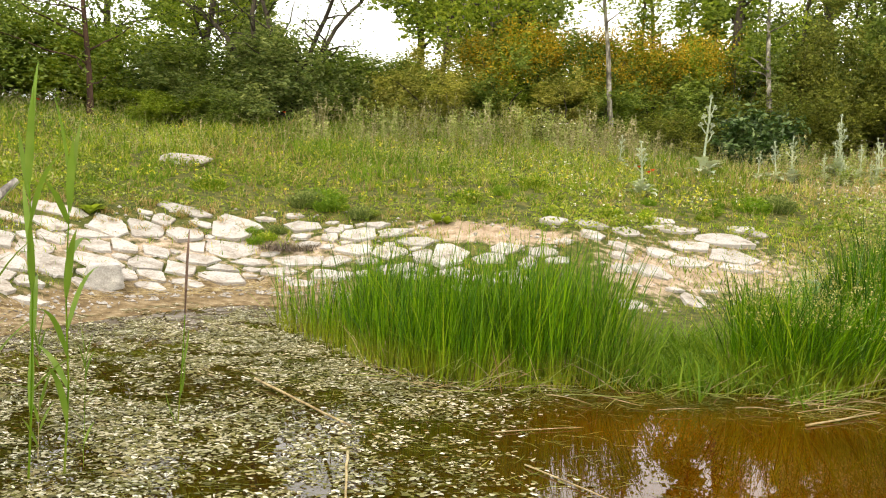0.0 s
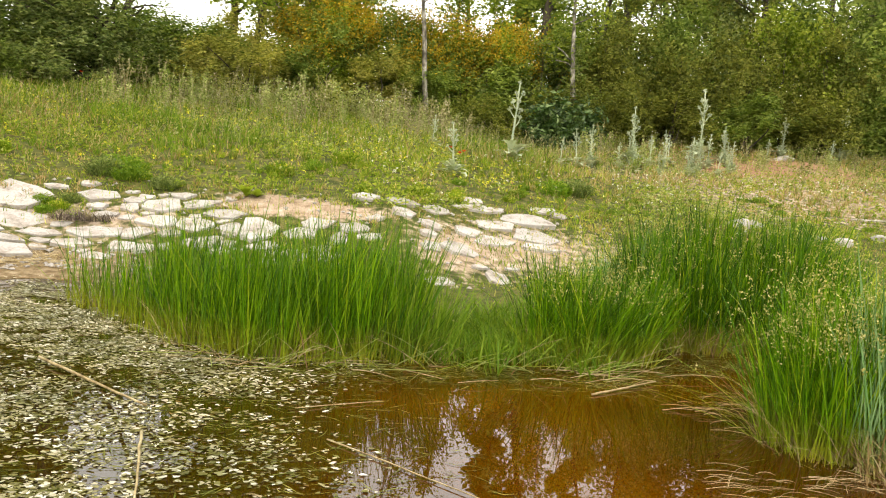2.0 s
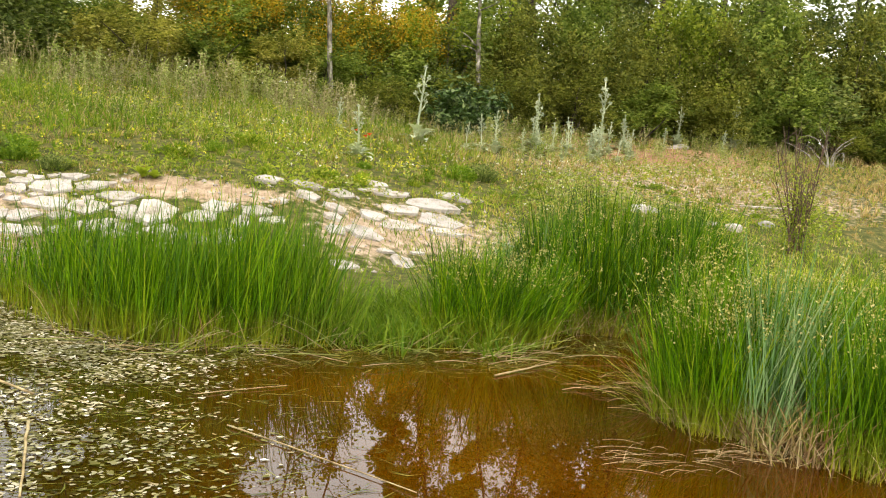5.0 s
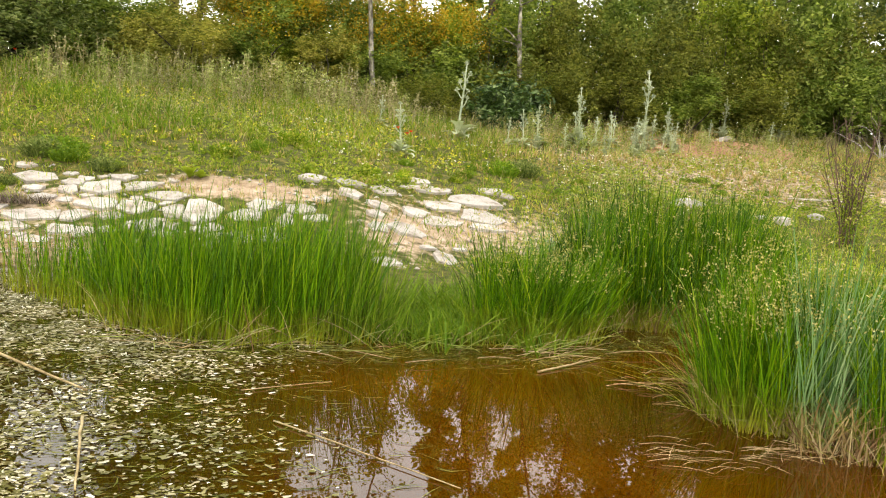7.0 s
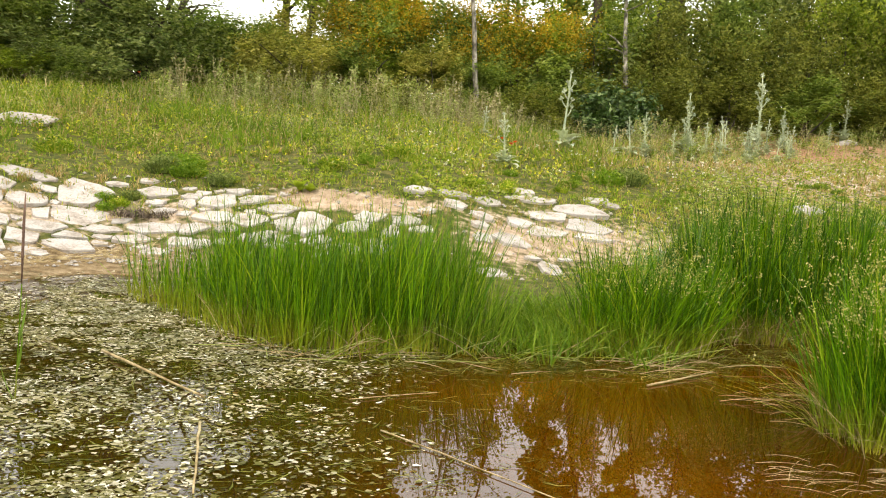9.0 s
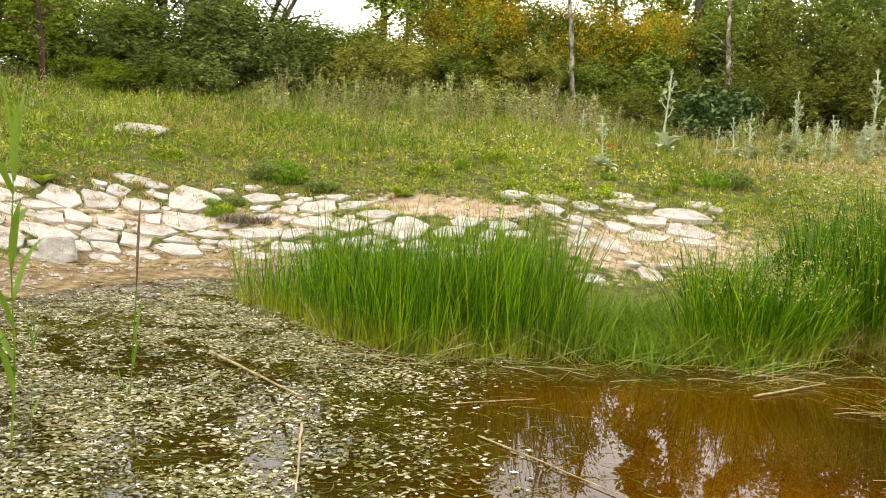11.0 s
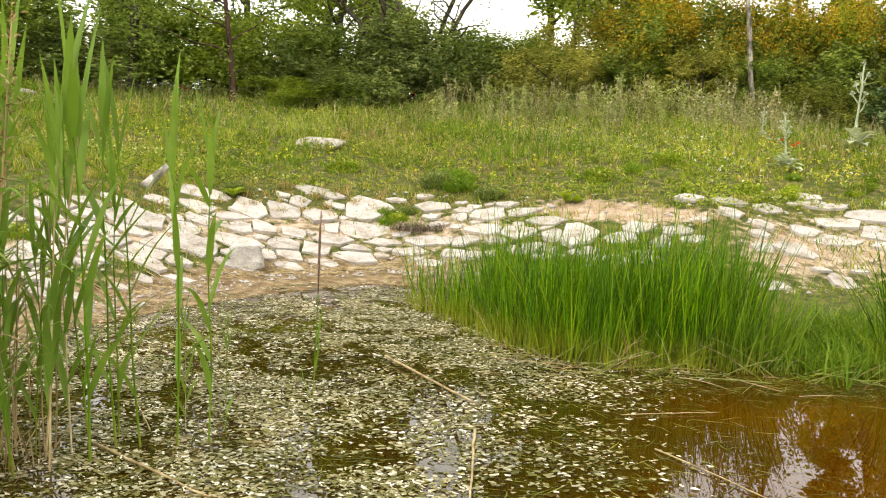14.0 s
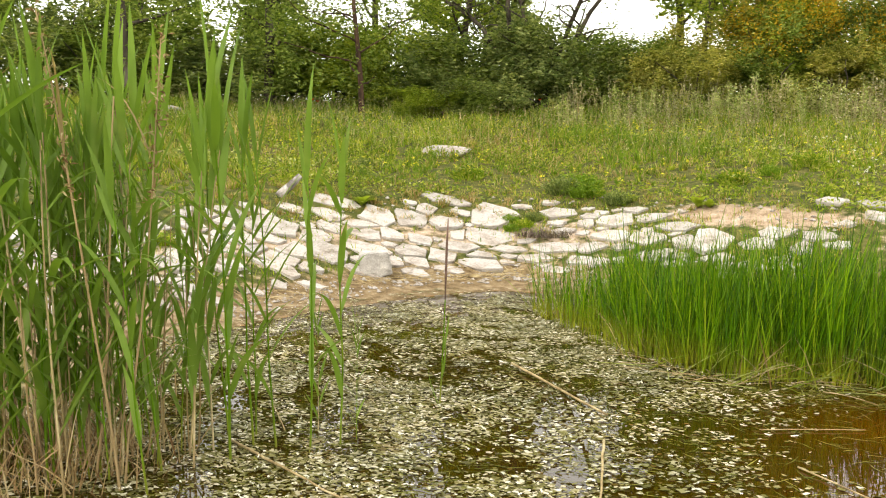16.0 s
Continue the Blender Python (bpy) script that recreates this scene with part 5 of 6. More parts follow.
# ---- grass, litter and pond weed ----
def meadow():
    """Meadow grass in tufts, tall and green uphill, short and sparse on the sandy foot."""
    rng = np.random.default_rng(2100)
    n = 400000
    y = 11 + 15.5 * rng.random(n) ** 1.3
    x = rng.uniform(-1.06, 1.14, n) * y
    p, b = pond_dist(x, y), bank_dist(x, y)
    mud, sand, bed = zones(x, y, p, b)
    patch = 0.5 + 0.8 * waves(x, y, 2.3, 1)
    keep = (b > -0.3) & (p > 0.3) & (rng.random(n) < np.clip((b - 1.3) / 0.7, 0.02, 1) * (1 - 0.7 * sand) * (1 - 0.92 * red_soil(x, y)) * np.clip(0.45 + 0.6 * patch, 0.1, 1))
    x, y = x[keep], y[keep]
    sand, b = sand[keep], b[keep]
    tuft = np.stack([x, y], -1)
    cell = np.round(tuft / 0.3)
    own = lattice(cell[:, 0], cell[:, 1], 3)
    tuft = tuft * 0.45 + 0.55 * (cell * 0.3 + 0.5 * (np.stack([lattice(cell[:, 0], cell[:, 1], 1), lattice(cell[:, 0], cell[:, 1], 2)], -1) - 0.5))
    x, y = tuft[:, 0], tuft[:, 1]
    m = len(x)
    dry = np.clip((x - 5.5) / 5, 0, 1)
    h = (0.055 + 0.13 * np.clip((b - 2) / 6, 0, 1)) * rng.uniform(0.4, 1.5, m) * (1 + 0.55 * waves(x, y, 1.7, 3) + 0.35 * waves(x, y, 4.9, 6)) * (1 - 0.35 * dry) * (0.55 + 0.95 * own)
    base = np.stack([x, y, height(x, y) - 0.02], -1)
    wide = (0.009 + 0.0007 * (y - 11)) * rng.uniform(0.7, 1.4, m)
    lean, droop = rng.normal(0, 0.38, (m, 2)), np.abs(rng.normal(0.35, 0.25, m))
    straw = rng.random(m) < 0.1 + 0.5 * dry + 0.22 * (waves(x, y, 1.3, 8) > 0.25) + 0.45 * np.clip((3.3 - b) / 1.0, 0, 1)
    lush = ~straw & (waves(x, y, 0.8, 4) + 0.5 * waves(x, y, 2.9, 5) + 0.7 * (own - 0.5) + rng.normal(0, 0.15, m) > 0.42)
    for name, pick, material, tall, label in (
        ("meadow_grass", ~straw & ~lush, GRASS, 1.0, "tufted yellow-green meadow grass"),
        ("dry_meadow_grass", straw, DRYGRASS, 1.25, "straw-coloured dry grass stalks in the meadow"),
        ("lush_meadow_grass", lush, LUSH, 1.35, "patches of deep green taller meadow grass"),
    ):
        V, F = blades(base[pick], tall * h[pick], wide[pick], lean[pick], droop[pick], 2, rng)
        tagged(new(name, mesh_of(name, V, F, material)), label, "grass", kind="stuff")



def seed_stalks():
    """Thin flowering grass stalks standing above the meadow, their pale heads in drifts."""
    rng = np.random.default_rng(2120)
    n = 16000
    y = 13.5 + 12 * rng.random(n) ** 0.9
    x = rng.uniform(-1.0, 1.0, n) * y
    b = bank_dist(x, y)
    keep = (b > 2.6) & (rng.random(n) < np.clip((y - 15) / 6, 0.15, 1) * np.clip(0.4 + 1.1 * waves(x, y, 0.9, 21) + 0.5 * waves(x, y, 3.7, 22), 0, 1) * (1 - 0.8 * red_soil(x, y)))
    x, y = x[keep], y[keep]
    m = len(x)
    h = rng.uniform(0.2, 0.5, m) * (0.6 + 0.5 * np.clip((y - 14) / 7, 0, 1)) * (1 + 0.4 * waves(x, y, 1.1, 23))
    lean = rng.normal(0, 0.16, (m, 2))
    base = np.stack([x, y, height(x, y)], -1)
    V, F = blades(base, h, 0.006 + 0.0004 * (y - 12), lean, np.abs(rng.normal(0.2, 0.1, m)), 2, rng)
    tagged(new("grass_stalks", mesh_of("grass_stalks", V, F, PALE_WEED)), "thin grey-green flowering grass stalks in the meadow", "grass", kind="stuff")
    top = base + np.concatenate([lean * (h * 0.8)[:, None], (h * 0.93)[:, None]], -1)
    at = np.repeat(top, 4, 0) + rng.normal(size=(4 * m, 3)) * np.array([0.012, 0.012, 0.035])
    tagged(new("grass_heads", mesh_of("grass_heads", *leaves(at, 0.035 + 0.02 * rng.random(4 * m), rng, 1.5, 0.4), DRYWEED)), "pale seed heads of the meadow grass", "grass", kind="stuff")


meadow()
seed_stalks()


def herbs():
    """Low broad-leaved plants among the grass, in drifts."""
    rng = np.random.default_rng(2150)
    n = 170000
    y = 12.5 + 13 * rng.random(n) ** 1.2
    x = rng.uniform(-1.0, 1.0, n) * y
    b = bank_dist(x, y)
    keep = (b > 2.2) & (rng.random(n) < np.clip(0.35 + 0.9 * waves(x, y, 1.4, 12) + 0.5 * waves(x, y, 4.5, 13), 0, 1) * (1 - 0.9 * red_soil(x, y)))
    x, y = x[keep], y[keep]
    lift = np.abs(rng.normal(0, 0.11, len(x))) * (1 + 0.5 * waves(x, y, 1.7, 3)) + 0.02
    at = np.stack([x, y, height(x, y) + lift], -1)
    part_of = waves(x, y, 1.1, 14) + rng.normal(0, 0.3, len(x)) > 0.15
    for name, pick, material, label in (("meadow_herbs", ~part_of, FOL["lime"], "low leafy yellow-green herbs in the meadow"), ("grey_herbs", part_of, PALE_WEED, "low leafy grey-green herbs in the meadow")):
        tagged(new(name, mesh_of(name, *leaves(at[pick], rng.uniform(0.04, 0.085, pick.sum()), rng, 0.5, 0.5), material)), label, "herbs", kind="stuff")


herbs()


def near_grass():
    """Grass on the flat shore behind the rushes and between the paving stones."""
    rng = np.random.default_rng(2200)
    n = 60000
    x, y = rng.uniform(-7.5, 13, n), rng.uniform(6.5, 14.2, n)
    p, b = pond_dist(x, y), bank_dist(x, y)
    patch = waves(x, y, 2.6, 5) + 0.6 * waves(x, y, 6.1, 2)
    shelf = (p > 0.1) & (b < 0.1) & ((x > 3.4 + rng.normal(0, 0.5, n)) | ((x > 1.2) & (p < 0.9) & (patch > -0.1)))
    joint = (b > 0.3) & (b < 3.2) & (patch + rng.normal(0, 0.35, n) > 0.3)
    lawn = (x > 5.2) & (b > -0.3) & (rng.random(n) < 0.75)
    green = ((x + 2.75) / 0.55) ** 2 + ((y - 12.75) / 0.5) ** 2 < 1
    k = (shelf & (rng.random(n) < 0.8)) | joint | lawn | green
    x, y = x[k], y[k]
    m = len(x)
    h = rng.uniform(0.05, 0.16, m) * np.where((x > 5) & (bank_dist(x, y) < 1), 1.7, 1)
    V, F = blades(np.stack([x, y, height(x, y) - 0.015], -1), h, 0.011 * rng.uniform(0.6, 1.4, m), rng.normal(0, 0.4, (m, 2)), np.abs(rng.normal(0.4, 0.3, m)), 2, rng)
    tagged(new("shore_turf", mesh_of("shore_turf", V, F, GRASS)), "short grass on the shore and between paving stones", "grass", kind="stuff")


near_grass()


def flowers(name, n, material, size, label, box, seed, lift):
    rng = np.random.default_rng(seed)
    x, y = rng.uniform(box[0], box[1], n), rng.uniform(box[2], box[3], n)
    keep = waves(x, y, 0.9, seed) > -0.1
    x, y = x[keep], y[keep]
    base = np.stack([x, y, height(x, y) + lift * rng.uniform(0.7, 1.3, len(x))], -1)
    at = np.repeat(base, 4, 0) + rng.normal(0, size * 0.3, (len(x) * 4, 3))
    tagged(new(name, mesh_of(name, *leaves(at, size, rng, 0.5, 0.9), material)), label, "flowers", kind="stuff")


flowers("yellow_flowers", 800, YELLOW, 0.034, "small yellow meadow flowers", (-11, 6, 14.0, 22), 11, 0.2)
flowers("white_flowers", 500, PETAL, 0.025, "small white meadow flowers", (2, 15, 13, 19), 12, 0.22)


def poppy(x, y, z, s=1.0):
    rng = np.random.default_rng(int(abs(x) * 50))
    ob = thing("poppy", x, y, ground_at(x, y))
    part("stem", mesh_of("stem", *tube(wander((0, 0, -0.02), (0, 0, 1), z, 0.04, 5, rng), np.full(6, 0.004), 4), RUSH_LIGHT), ob)
    for k in range(4):
        w = np.linspace(-0.9, 0.9, 5)
        V = np.concatenate([[[0, 0, 0]], np.stack([0.06 * s * np.cos(w), 0.06 * s * np.sin(w), 0.045 * s + 0.01 * np.cos(5 * w)], -1)])
        F = np.array([[0, i, i + 1] for i in range(1, 5)])
        part("petal", mesh_of("petal", V, F, POPPY), ob).matrix_basis = Matrix.Translation((0, 0, z)) @ pose(0, 0, 0, 0, 0, 90 * k)
    return tagged(ob, "red poppy flower in the long grass", "poppy", group="poppies")


for x, y in ((4.05, 16.7), (4.2, 17.0), (-5.4, 24.2), (-5.2, 24.3), (-4.7, 24.3), (-10.5, 21.3), (-10.2, 21.0), (4.0, 17.3)):
    poppy(x, y, 0.45, 0.8)


def flecks(x, y, r, corners, lift, rng):
    """Small ragged pieces floating level on the water."""
    m = len(x)
    w = np.linspace(0, 2 * np.pi, corners, endpoint=False)
    ang = w[None] + rng.uniform(0, 6.28, m)[:, None] + rng.normal(0, 0.3, (m, corners))
    rad = r[:, None] * rng.uniform(0.5, 1.4, (m, corners))
    z = lift * rng.uniform(0.6, 1.6, m)[:, None] + rad * np.cos(ang) * rng.normal(0, 0.2, m)[:, None] * (lift > 0.004)
    z = np.maximum(z, 0.001) + np.maximum(height(x, y), 0)[:, None]
    V = np.stack([x[:, None] + 1.2 * rad * np.cos(ang), y[:, None] + rad * np.sin(ang), z], -1).reshape(-1, 3)
    return V, (np.arange(m) * corners)[:, None] + np.arange(corners)[None]


def pond_weed():
    """Water crowfoot: a floating mat of small leaves, with white flowers."""
    rng = np.random.default_rng(2300)
    n = 300000
    x, y = rng.uniform(-5, 1.9, n), 1.4 + 9.7 * rng.random(n)
    k = (pond_dist(x, y) < 0.22 + 0.35 * waves(x, y, 3.0, 6)) & (rng.random(n) < weed_share(x, y) * 0.9)
    x, y = x[k], y[k]
    m = len(x)
    V, F = flecks(x, y, (0.005 + 0.0135 * rng.random(m) ** 1.7) * (1 + 0.05 * (y - 4)), 5, 0.007, rng)
    tagged(new("floating_pond_weed", mesh_of("floating_pond_weed", V, F, WEED)), "mat of small floating olive and tan weed leaves", "pond weed", kind="stuff")
    n = 40000
    x, y = rng.uniform(-5, 1.8, n), 1.4 + 9.7 * rng.random(n)
    k = (pond_dist(x, y) < 0.15 + 0.25 * waves(x, y, 3.0, 6)) & (rng.random(n) < 0.08 + 0.55 * weed_share(x, y)) & (rng.random(n) < weed_edge(x, y) * 1.5)
    x, y = x[k], y[k]
    V, F = flecks(x, y, rng.uniform(0.01, 0.022, len(x)), 4, 0.002, rng)
    tagged(new("sunken_pond_weed", mesh_of("sunken_pond_weed", V, F, WEED_MAT)), "dark brown-olive weed lying just awash", "pond weed", kind="stuff")
    n = 2600
    x, y = rng.uniform(-5, 1.6, n), 2.9 + 8.2 * rng.random(n)
    k = (pond_dist(x, y) < -0.05) & (rng.random(n) < weed_share(x, y))
    x, y = x[k], y[k]
    at = np.repeat(np.stack([x, y, 0.02 + 0.02 * rng.random(len(x))], -1), 4, 0) + rng.normal(0, 0.004, (len(x) * 4, 3))
    tagged(new("crowfoot_flowers", mesh_of("crowfoot_flowers", *leaves(at, 0.013, rng, 0.4, 0.9), PETAL)), "tiny white water crowfoot flowers on the weed", "flowers", kind="stuff")


pond_weed()


def weed_strands():
    """Thin olive trailing stems of the weed, lying along the surface."""
    rng = np.random.default_rng(2350)
    n = 6000
    x, y = rng.uniform(-4.5, 2.0, n), 3.0 + 5.5 * rng.random(n)
    k = (pond_dist(x, y) < -0.1) & (rng.random(n) < 0.15 + 0.7 * weed_edge(x - 0.25, y)) & (weed_edge(x - 0.45, y) > 0.02)
    x, y = x[k], y[k]
    u, v = rng.uniform(0.2, 5.0, 1500), rng.normal(0, 0.22, 1500)
    x, y = np.r_[x, u], np.r_[y, np.interp(u, [0.2, 1.9, 2.8, 3.6, 5.0], [6.3, 6.25, 6.0, 6.5, 6.9]) + v]
    m = len(x)
    L, ang = rng.uniform(0.03, 0.12, m), rng.normal(0, 0.6, m)
    d = np.stack([np.cos(ang), np.sin(ang)], -1) * L[:, None]
    w = np.stack([-np.sin(ang), np.cos(ang)], -1) * rng.uniform(0.002, 0.005, m)[:, None]
    o = np.stack([x, y], -1)
    bow = w * rng.normal(0, 3, m)[:, None]
    P = np.stack([o - d - w * 0.3, o + bow - w, o + d, o + bow + w], 1)
    V = np.concatenate([P, np.broadcast_to(0.004 + 0.004 * rng.random((m, 1, 1)), (m, 4, 1))], -1).reshape(-1, 3)
    F = (np.arange(m) * 4)[:, None] + np.arange(4)[None]
    tagged(new("weed_strands", mesh_of("weed_strands", V, F, FOL["olive"])), "thin olive weed stems trailing on the water", "pond weed", kind="stuff")


weed_strands()


def litter():
    """Dry stalks along the water's edge and among the rushes' feet."""
    rng = np.random.default_rng(2400)
    bits = []
    spots = [(rng.uniform(-5.0, -1.8), 0) for _ in range(170)]
    for x, _ in spots:
        y = np.interp(x, TOE[:, 0], TOE[:, 1]) + rng.normal(-0.12, 0.2)
        bits.append((x, y, rng.uniform(0.15, 0.7), rng.normal(0.3, 0.7), 0.0035))
    for _ in range(24):
        u = rng.random()
        x = -0.6 + 4.4 * u
        y = np.interp(x, [-0.6, 0.1, 1.9, 2.8, 3.8], [6.9, 6.4, 6.5, 6.2, 7.0]) + rng.normal(-0.14, 0.24)
        bits.append((x, y, rng.uniform(0.15, 0.75), rng.normal(0, 0.6), rng.uniform(0.0015, 0.0032)))
    for _ in range(60):
        bits.append((rng.uniform(2.55, 3.75), rng.normal(3.85, 0.14), rng.uniform(0.08, 0.36), rng.normal(-0.15, 0.45), rng.uniform(0.0007, 0.0015)))
    for _ in range(26):
        bits.append((rng.uniform(2.9, 3.8), rng.normal(5.1, 0.35), rng.uniform(0.1, 0.5), rng.normal(-0.25, 0.3), rng.uniform(0.001, 0.002)))
    out = []
    for x, y, L, a, r in bits:
        d = np.array([math.cos(a), math.sin(a)]) * L / 2
        w = np.linspace(-1, 1, 5)
        side = rng.normal(0, 0.06) * L * (1 - w * w)
        P = np.stack([x + d[0] * w - d[1] * side / L * 2, y + d[1] * w + d[0] * side / L * 2, 0.015 * (1 - w * w)], -1)
        P[:, 2] += np.maximum(height(P[:, 0], P[:, 1]), 0) + 0.006 + rng.uniform(0, 0.03)
        out.append(tube(P, [r, r, r, r * 0.8, r * 0.4], 4))
    tagged(new("dry_stalk_litter", mesh_of("dry_stalk_litter", *join(out), STRAW)), "dry straw stalks washed up along the shore", "litter", kind="stuff")


litter()

# ---- the stone-paved bank ----
STONES_WEST = [(-5.79, 10.48, 0.49, 0.27), (-5.63, 12.13, 0.32, 0.16), (-5.47, 11.62, 0.22, 0.21), (-5.23, 11.1, 0.15, 0.17), (-4.97, 11.59, 0.22, 0.18), (-4.82, 12.03, 0.26, 0.3),
               (-4.4, 12.26, 0.23, 0.37), (-4.29, 12.68, 0.13, 0.21), (-3.84, 12.38, 0.23, 0.26), (-3.56, 12.14, 0.11, 0.23), (-3.33, 13.05, 0.3, 0.43), (-3.16, 12.24, 0.43, 0.26),
               (-4.74, 11.33, 0.33, 0.19), (-4.44, 11.48, 0.19, 0.14), (-5.62, 10.04, 0.47, 0.12), (-5.29, 10.66, 0.19, 0.21), (-5.24, 10.0, 0.32, 0.25), (-5.53, 9.52, 0.13, 0.26),
               (-5.2, 9.53, 0.33, 0.18), (-4.91, 10.25, 0.32, 0.23), (-4.52, 10.89, 0.37, 0.23), (-3.96, 11.14, 0.27, 0.18), (-4.01, 11.63, 0.18, 0.15), (-3.39, 11.71, 0.38, 0.17)]
STONES_MIDDLE = [(-2.8, 11.97, 0.33, 0.12), (-3.57, 11.24, 0.22, 0.17), (-3.83, 10.89, 0.18, 0.14), (-4.09, 10.72, 0.17, 0.1), (-3.11, 11.59, 0.34, 0.09), (-3.0, 11.33, 0.37, 0.15),
                 (-5.07, 9.29, 0.35, 0.12), (-4.83, 9.59, 0.15, 0.13), (-2.25, 13.28, 0.22, 0.19), (-1.72, 12.77, 0.1, 0.13), (-1.29, 12.85, 0.28, 0.22), (-0.8, 12.93, 0.23, 0.18),
                 (-0.39, 12.56, 0.25, 0.19), (-1.32, 12.36, 0.24, 0.2), (-2.02, 12.03, 0.4, 0.19), (-1.57, 12.0, 0.21, 0.16), (-0.81, 12.23, 0.2, 0.19), (0.08, 11.97, 0.24, 0.36),
                 (-0.28, 12.01, 0.13, 0.23), (0.19, 11.41, 0.17, 0.13), (-1.63, 11.6, 0.19, 0.13), (-0.68, 11.63, 0.21, 0.17), (-2.28, 11.67, 0.21, 0.12), (-4.07, 13.25, 0.34, 0.15)]
STONES_EAST = [(1.72, 13.08, 0.2, 0.17), (2.31, 13.11, 0.29, 0.18), (2.24, 12.55, 0.17, 0.24), (1.79, 12.27, 0.12, 0.14), (2.85, 13.06, 0.22, 0.22), (3.71, 13.49, 0.4, 0.26), (3.63, 13.96, 0.25, 0.17),
               (4.94, 13.82, 0.2, 0.28), (5.14, 13.66, 0.14, 0.18), (4.37, 13.16, 0.45, 0.28), (3.81, 12.72, 0.38, 0.21), (3.23, 12.31, 0.28, 0.2), (2.64, 12.3, 0.19, 0.18), (2.53, 11.94, 0.14, 0.17),
               (3.53, 12.12, 0.41, 0.22), (4.29, 12.54, 0.36, 0.33), (2.45, 11.45, 0.14, 0.18), (2.94, 11.58, 0.32, 0.26), (4.27, 12.07, 0.3, 0.15), (2.36, 10.36, 0.17, 0.22), (3.29, 10.76, 0.18, 0.32),
               (1.39, 11.91, 0.21, 0.18), (1.2, 11.53, 0.13, 0.21), (0.92, 12.11, 0.18, 0.16), (0.67, 11.8, 0.18, 0.17)]


def clip_line(poly, at, way):
    """The part of a polygon on the near side of a line."""
    out = []
    for p, q in zip(poly, poly[1:] + poly[:1]):
        a, b = (p - at) @ way, (q - at) @ way
        if a <= 0:
            out.append(p)
        if (a < 0 < b) or (b < 0 < a):
            out.append(p + (q - p) * (a / (a - b)))
    return out


def slab_mesh(poly, rng, thick):
    """A worn slab: rounded rim, slightly domed and tilted top."""
    P = np.array(poly)
    near = np.linalg.norm(np.roll(P, -1, 0) - P, axis=1) > 0.03
    P = P[near] if near.sum() > 3 else P
    Q = np.stack([P, 0.62 * P + 0.38 * np.roll(P, -1, 0)], 1).reshape(-1, 2)
    Q[1::2] *= rng.uniform(0.93, 1.05, (len(Q[1::2]), 1))
    tilt = rng.normal(0, 0.025, 2)
    rings = []
    for k, z in ((1.0, -0.12), (1.0, thick * 0.7), (0.975, thick * 0.98), (0.6, thick)):
        jit = rng.normal(0, 0.005, len(Q)) if z > 0 else np.zeros(len(Q))
        rings.append(np.concatenate([Q * k, (z + jit + Q @ tilt)[:, None]], -1))
    V = np.concatenate(rings + [[[0, 0, thick]]])
    n = len(Q)
    i, j = np.meshgrid(np.arange(3), np.arange(n), indexing="ij")
    F = np.stack([i * n + j, i * n + (j + 1) % n, (i + 1) * n + (j + 1) % n, (i + 1) * n + j], -1).reshape(-1, 4)
    top = np.stack([3 * n + np.arange(n), 3 * n + (np.arange(n) + 1) % n, np.full(n, 4 * n)], -1)
    return mesh_of("stone", V, [F, top], STONE, False)


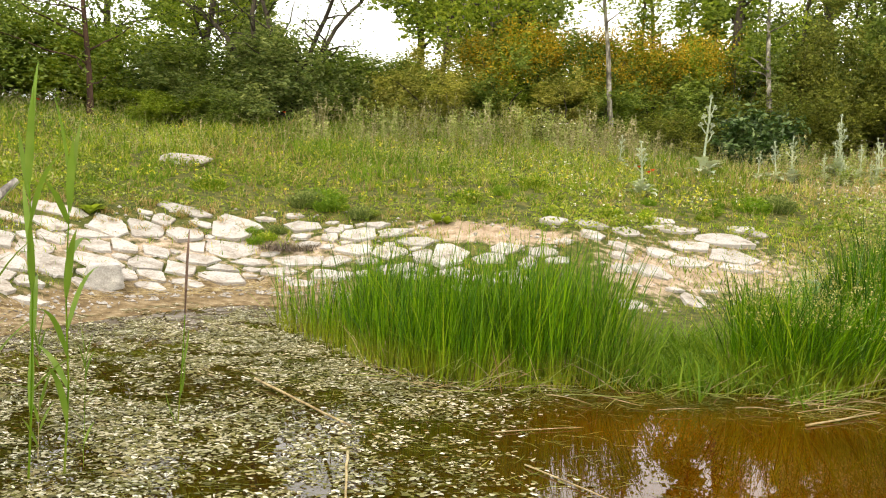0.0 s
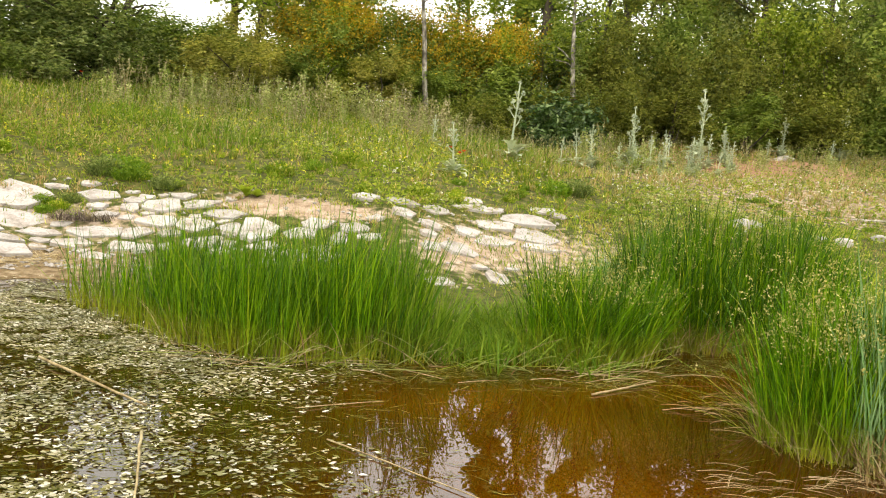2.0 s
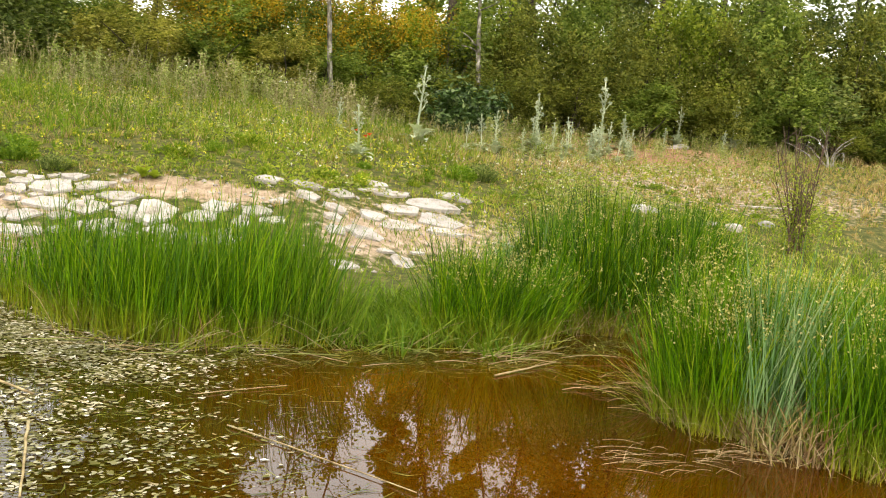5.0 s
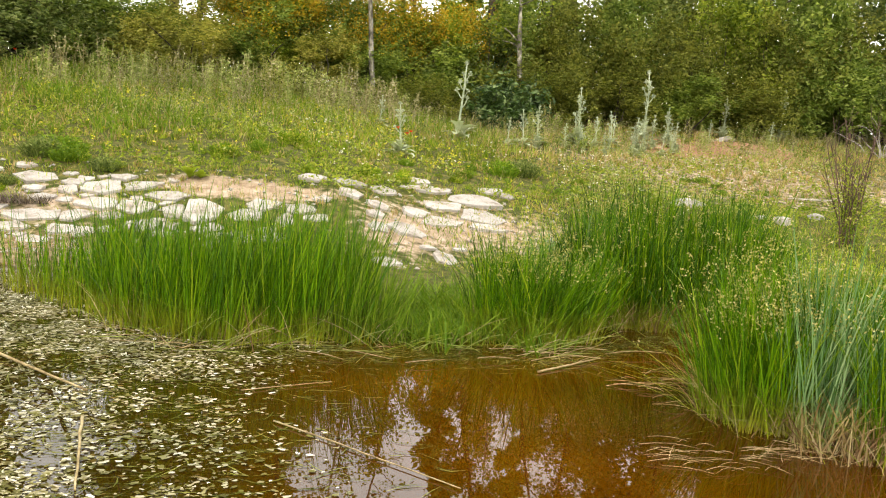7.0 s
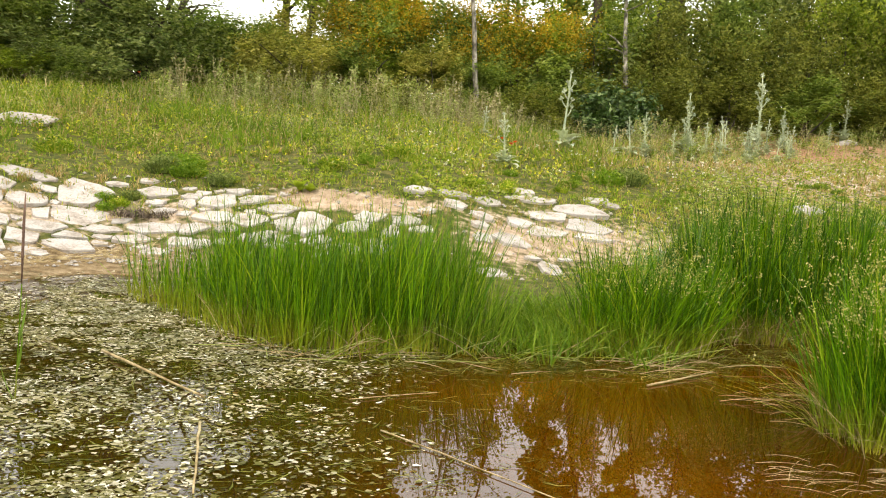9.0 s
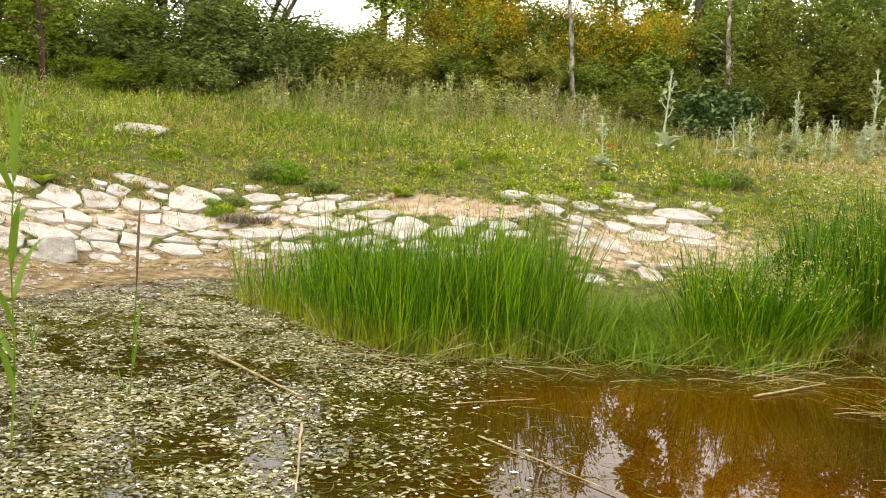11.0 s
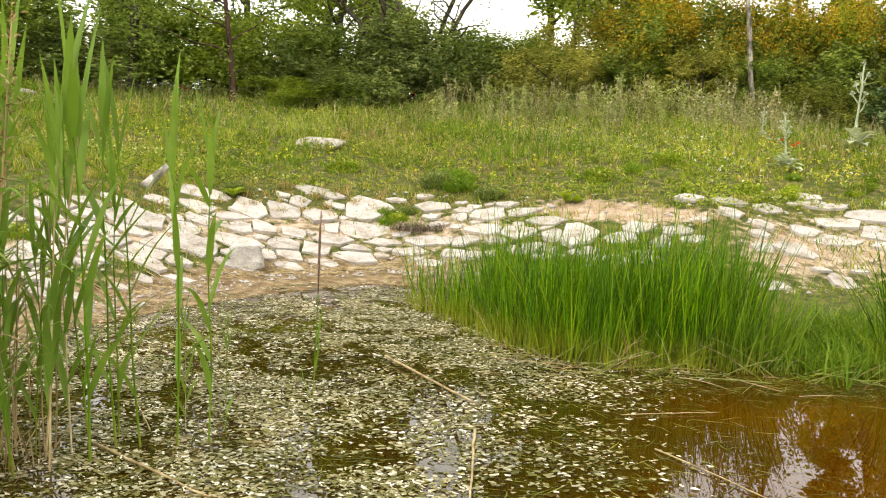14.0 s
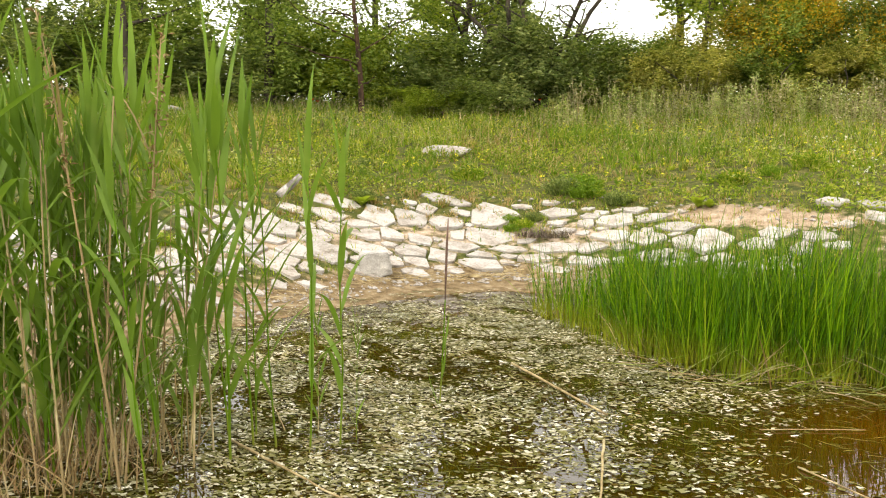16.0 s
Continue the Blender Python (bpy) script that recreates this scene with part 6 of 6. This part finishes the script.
def paving():
    rng = np.random.default_rng(3100)
    all_stones = [np.array(s) for s in STONES_WEST + STONES_MIDDLE + STONES_EAST]
    spots = []
    for _ in range(4000):
        x, y = rng.uniform(-9.5, 6.2), rng.uniform(3.5, 14.2)
        b = float(bank_dist(np.array([x]), np.array([y]))[0])
        if not (0.05 < b < 2.35) or (-0.3 < x < 2.1 and b > 1.5) or x > 5.6 or ((x + 2.75) / 0.5) ** 2 + ((y - 12.75) / 0.45) ** 2 < 1:
            continue
        if rng.random() < (0.93 if x > 1 else 0.6 if x > -5.6 else 0):
            continue
        size = rng.uniform(0.16, 0.34) if x < -5.6 else rng.uniform(0.07, 0.15)
        if all(math.hypot((x - s[0]) / (s[2] + size), (y - s[1]) / (s[3] + size)) > (0.95 if x < -5.6 else 0.88) for s in all_stones):
            all_stones.append(np.array((x, y, size * rng.uniform(0.9, 1.3), size * rng.uniform(0.6, 0.95))))
    root = tagged(new("stone_bank"), "bank paved with irregular pale limestone slabs", "paving", kind="structure")
    root.matrix_basis = pose(-1, 12, 0.5)
    inv = root.matrix_basis.inverted()
    for s in all_stones[:290]:
        x, y, rx, ry = s
        w = np.linspace(0, 2 * np.pi, 6, endpoint=False) + rng.uniform(0, 1) + rng.normal(0, 0.22, 6)
        k = rng.uniform(1.0, 1.6, 6) if x < 1 else rng.uniform(0.82, 1.25, 6)
        poly = [np.array(q) for q in np.stack([rx * 1.12 * k * np.cos(w), ry * 0.93 * k * np.sin(w)], -1)]
        for o in all_stones:
            d = o[:2] - s[:2]
            L = np.hypot(*d)
            if 0 < L < 1.3:
                ang = math.atan2(d[1], d[0])
                mine = 1 / math.hypot(math.cos(ang) / rx, math.sin(ang) / ry)
                his = 1 / math.hypot(math.cos(ang) / o[2], math.sin(ang) / o[3])
                cut = clip_line(poly, d * (mine / (mine + his)) - d / L * (0.009 + 0.012 * rng.random()), d / L)
                poly = cut if len(cut) > 2 else poly
        area = 0.5 * abs(sum(p[0] * q[1] - p[1] * q[0] for p, q in zip(poly, poly[1:] + poly[:1])))
        if area < 0.006:
            continue
        mid = np.mean(poly, 0)
        me = slab_mesh([p - mid for p in poly], rng, rng.uniform(0.012, 0.035) * min(1.0, area / 0.08 + 0.35))
        x, y = x + mid[0], y + mid[1]
        e = 0.15
        nx, ny = -(ground_at(x + e, y) - ground_at(x - e, y)) / (2 * e), -(ground_at(x, y + e) - ground_at(x, y - e)) / (2 * e)
        ob = new("stone", me)
        ob.parent = root
        turn = Vector((0, 0, 1)).rotation_difference(Vector((nx, ny, 1)).normalized()).to_matrix().to_4x4()
        ob.matrix_basis = inv @ Matrix.Translation((x, y, ground_at(x, y) + 0.012)) @ turn @ pose(0, 0, 0, rng.normal(0, 1.5), rng.normal(0, 1.5), 0)

    n = 2600
    x, y = np.r_[rng.uniform(-9, 6.5, n), rng.uniform(-6, -1.2, 2600)], np.r_[rng.uniform(4, 14.2, n), rng.uniform(7.5, 11.6, 2600)]
    n *= 2
    b = bank_dist(x, y)
    k = (b > -0.5) & (b < 2.6) & ((np.arange(n) < n // 2) | (b < 0.25))
    x, y = x[k], y[k]
    m = len(x)
    r = 0.012 + 0.035 * rng.random(m) ** 2.5
    base = np.array([(1, 0, 0), (0, 1, 0), (-1, 0, 0), (0, -1, 0), (0, 0, 0.7), (0, 0, -0.7)])
    V = (base[None] * r[:, None, None] * rng.uniform(0.6, 1.3, (m, 6, 1)) + np.stack([x, y, height(x, y) + 0.008], -1)[:, None]).reshape(-1, 3)
    f = np.array([(0, 1, 4), (1, 2, 4), (2, 3, 4), (3, 0, 4), (1, 0, 5), (2, 1, 5), (3, 2, 5), (0, 3, 5)])
    F = ((np.arange(m) * 6)[:, None, None] + f[None]).reshape(-1, 3)
    tagged(new("gravel", mesh_of("gravel", V, F, STONE)), "pale limestone chips between the paving stones", "gravel", kind="stuff")


paving()
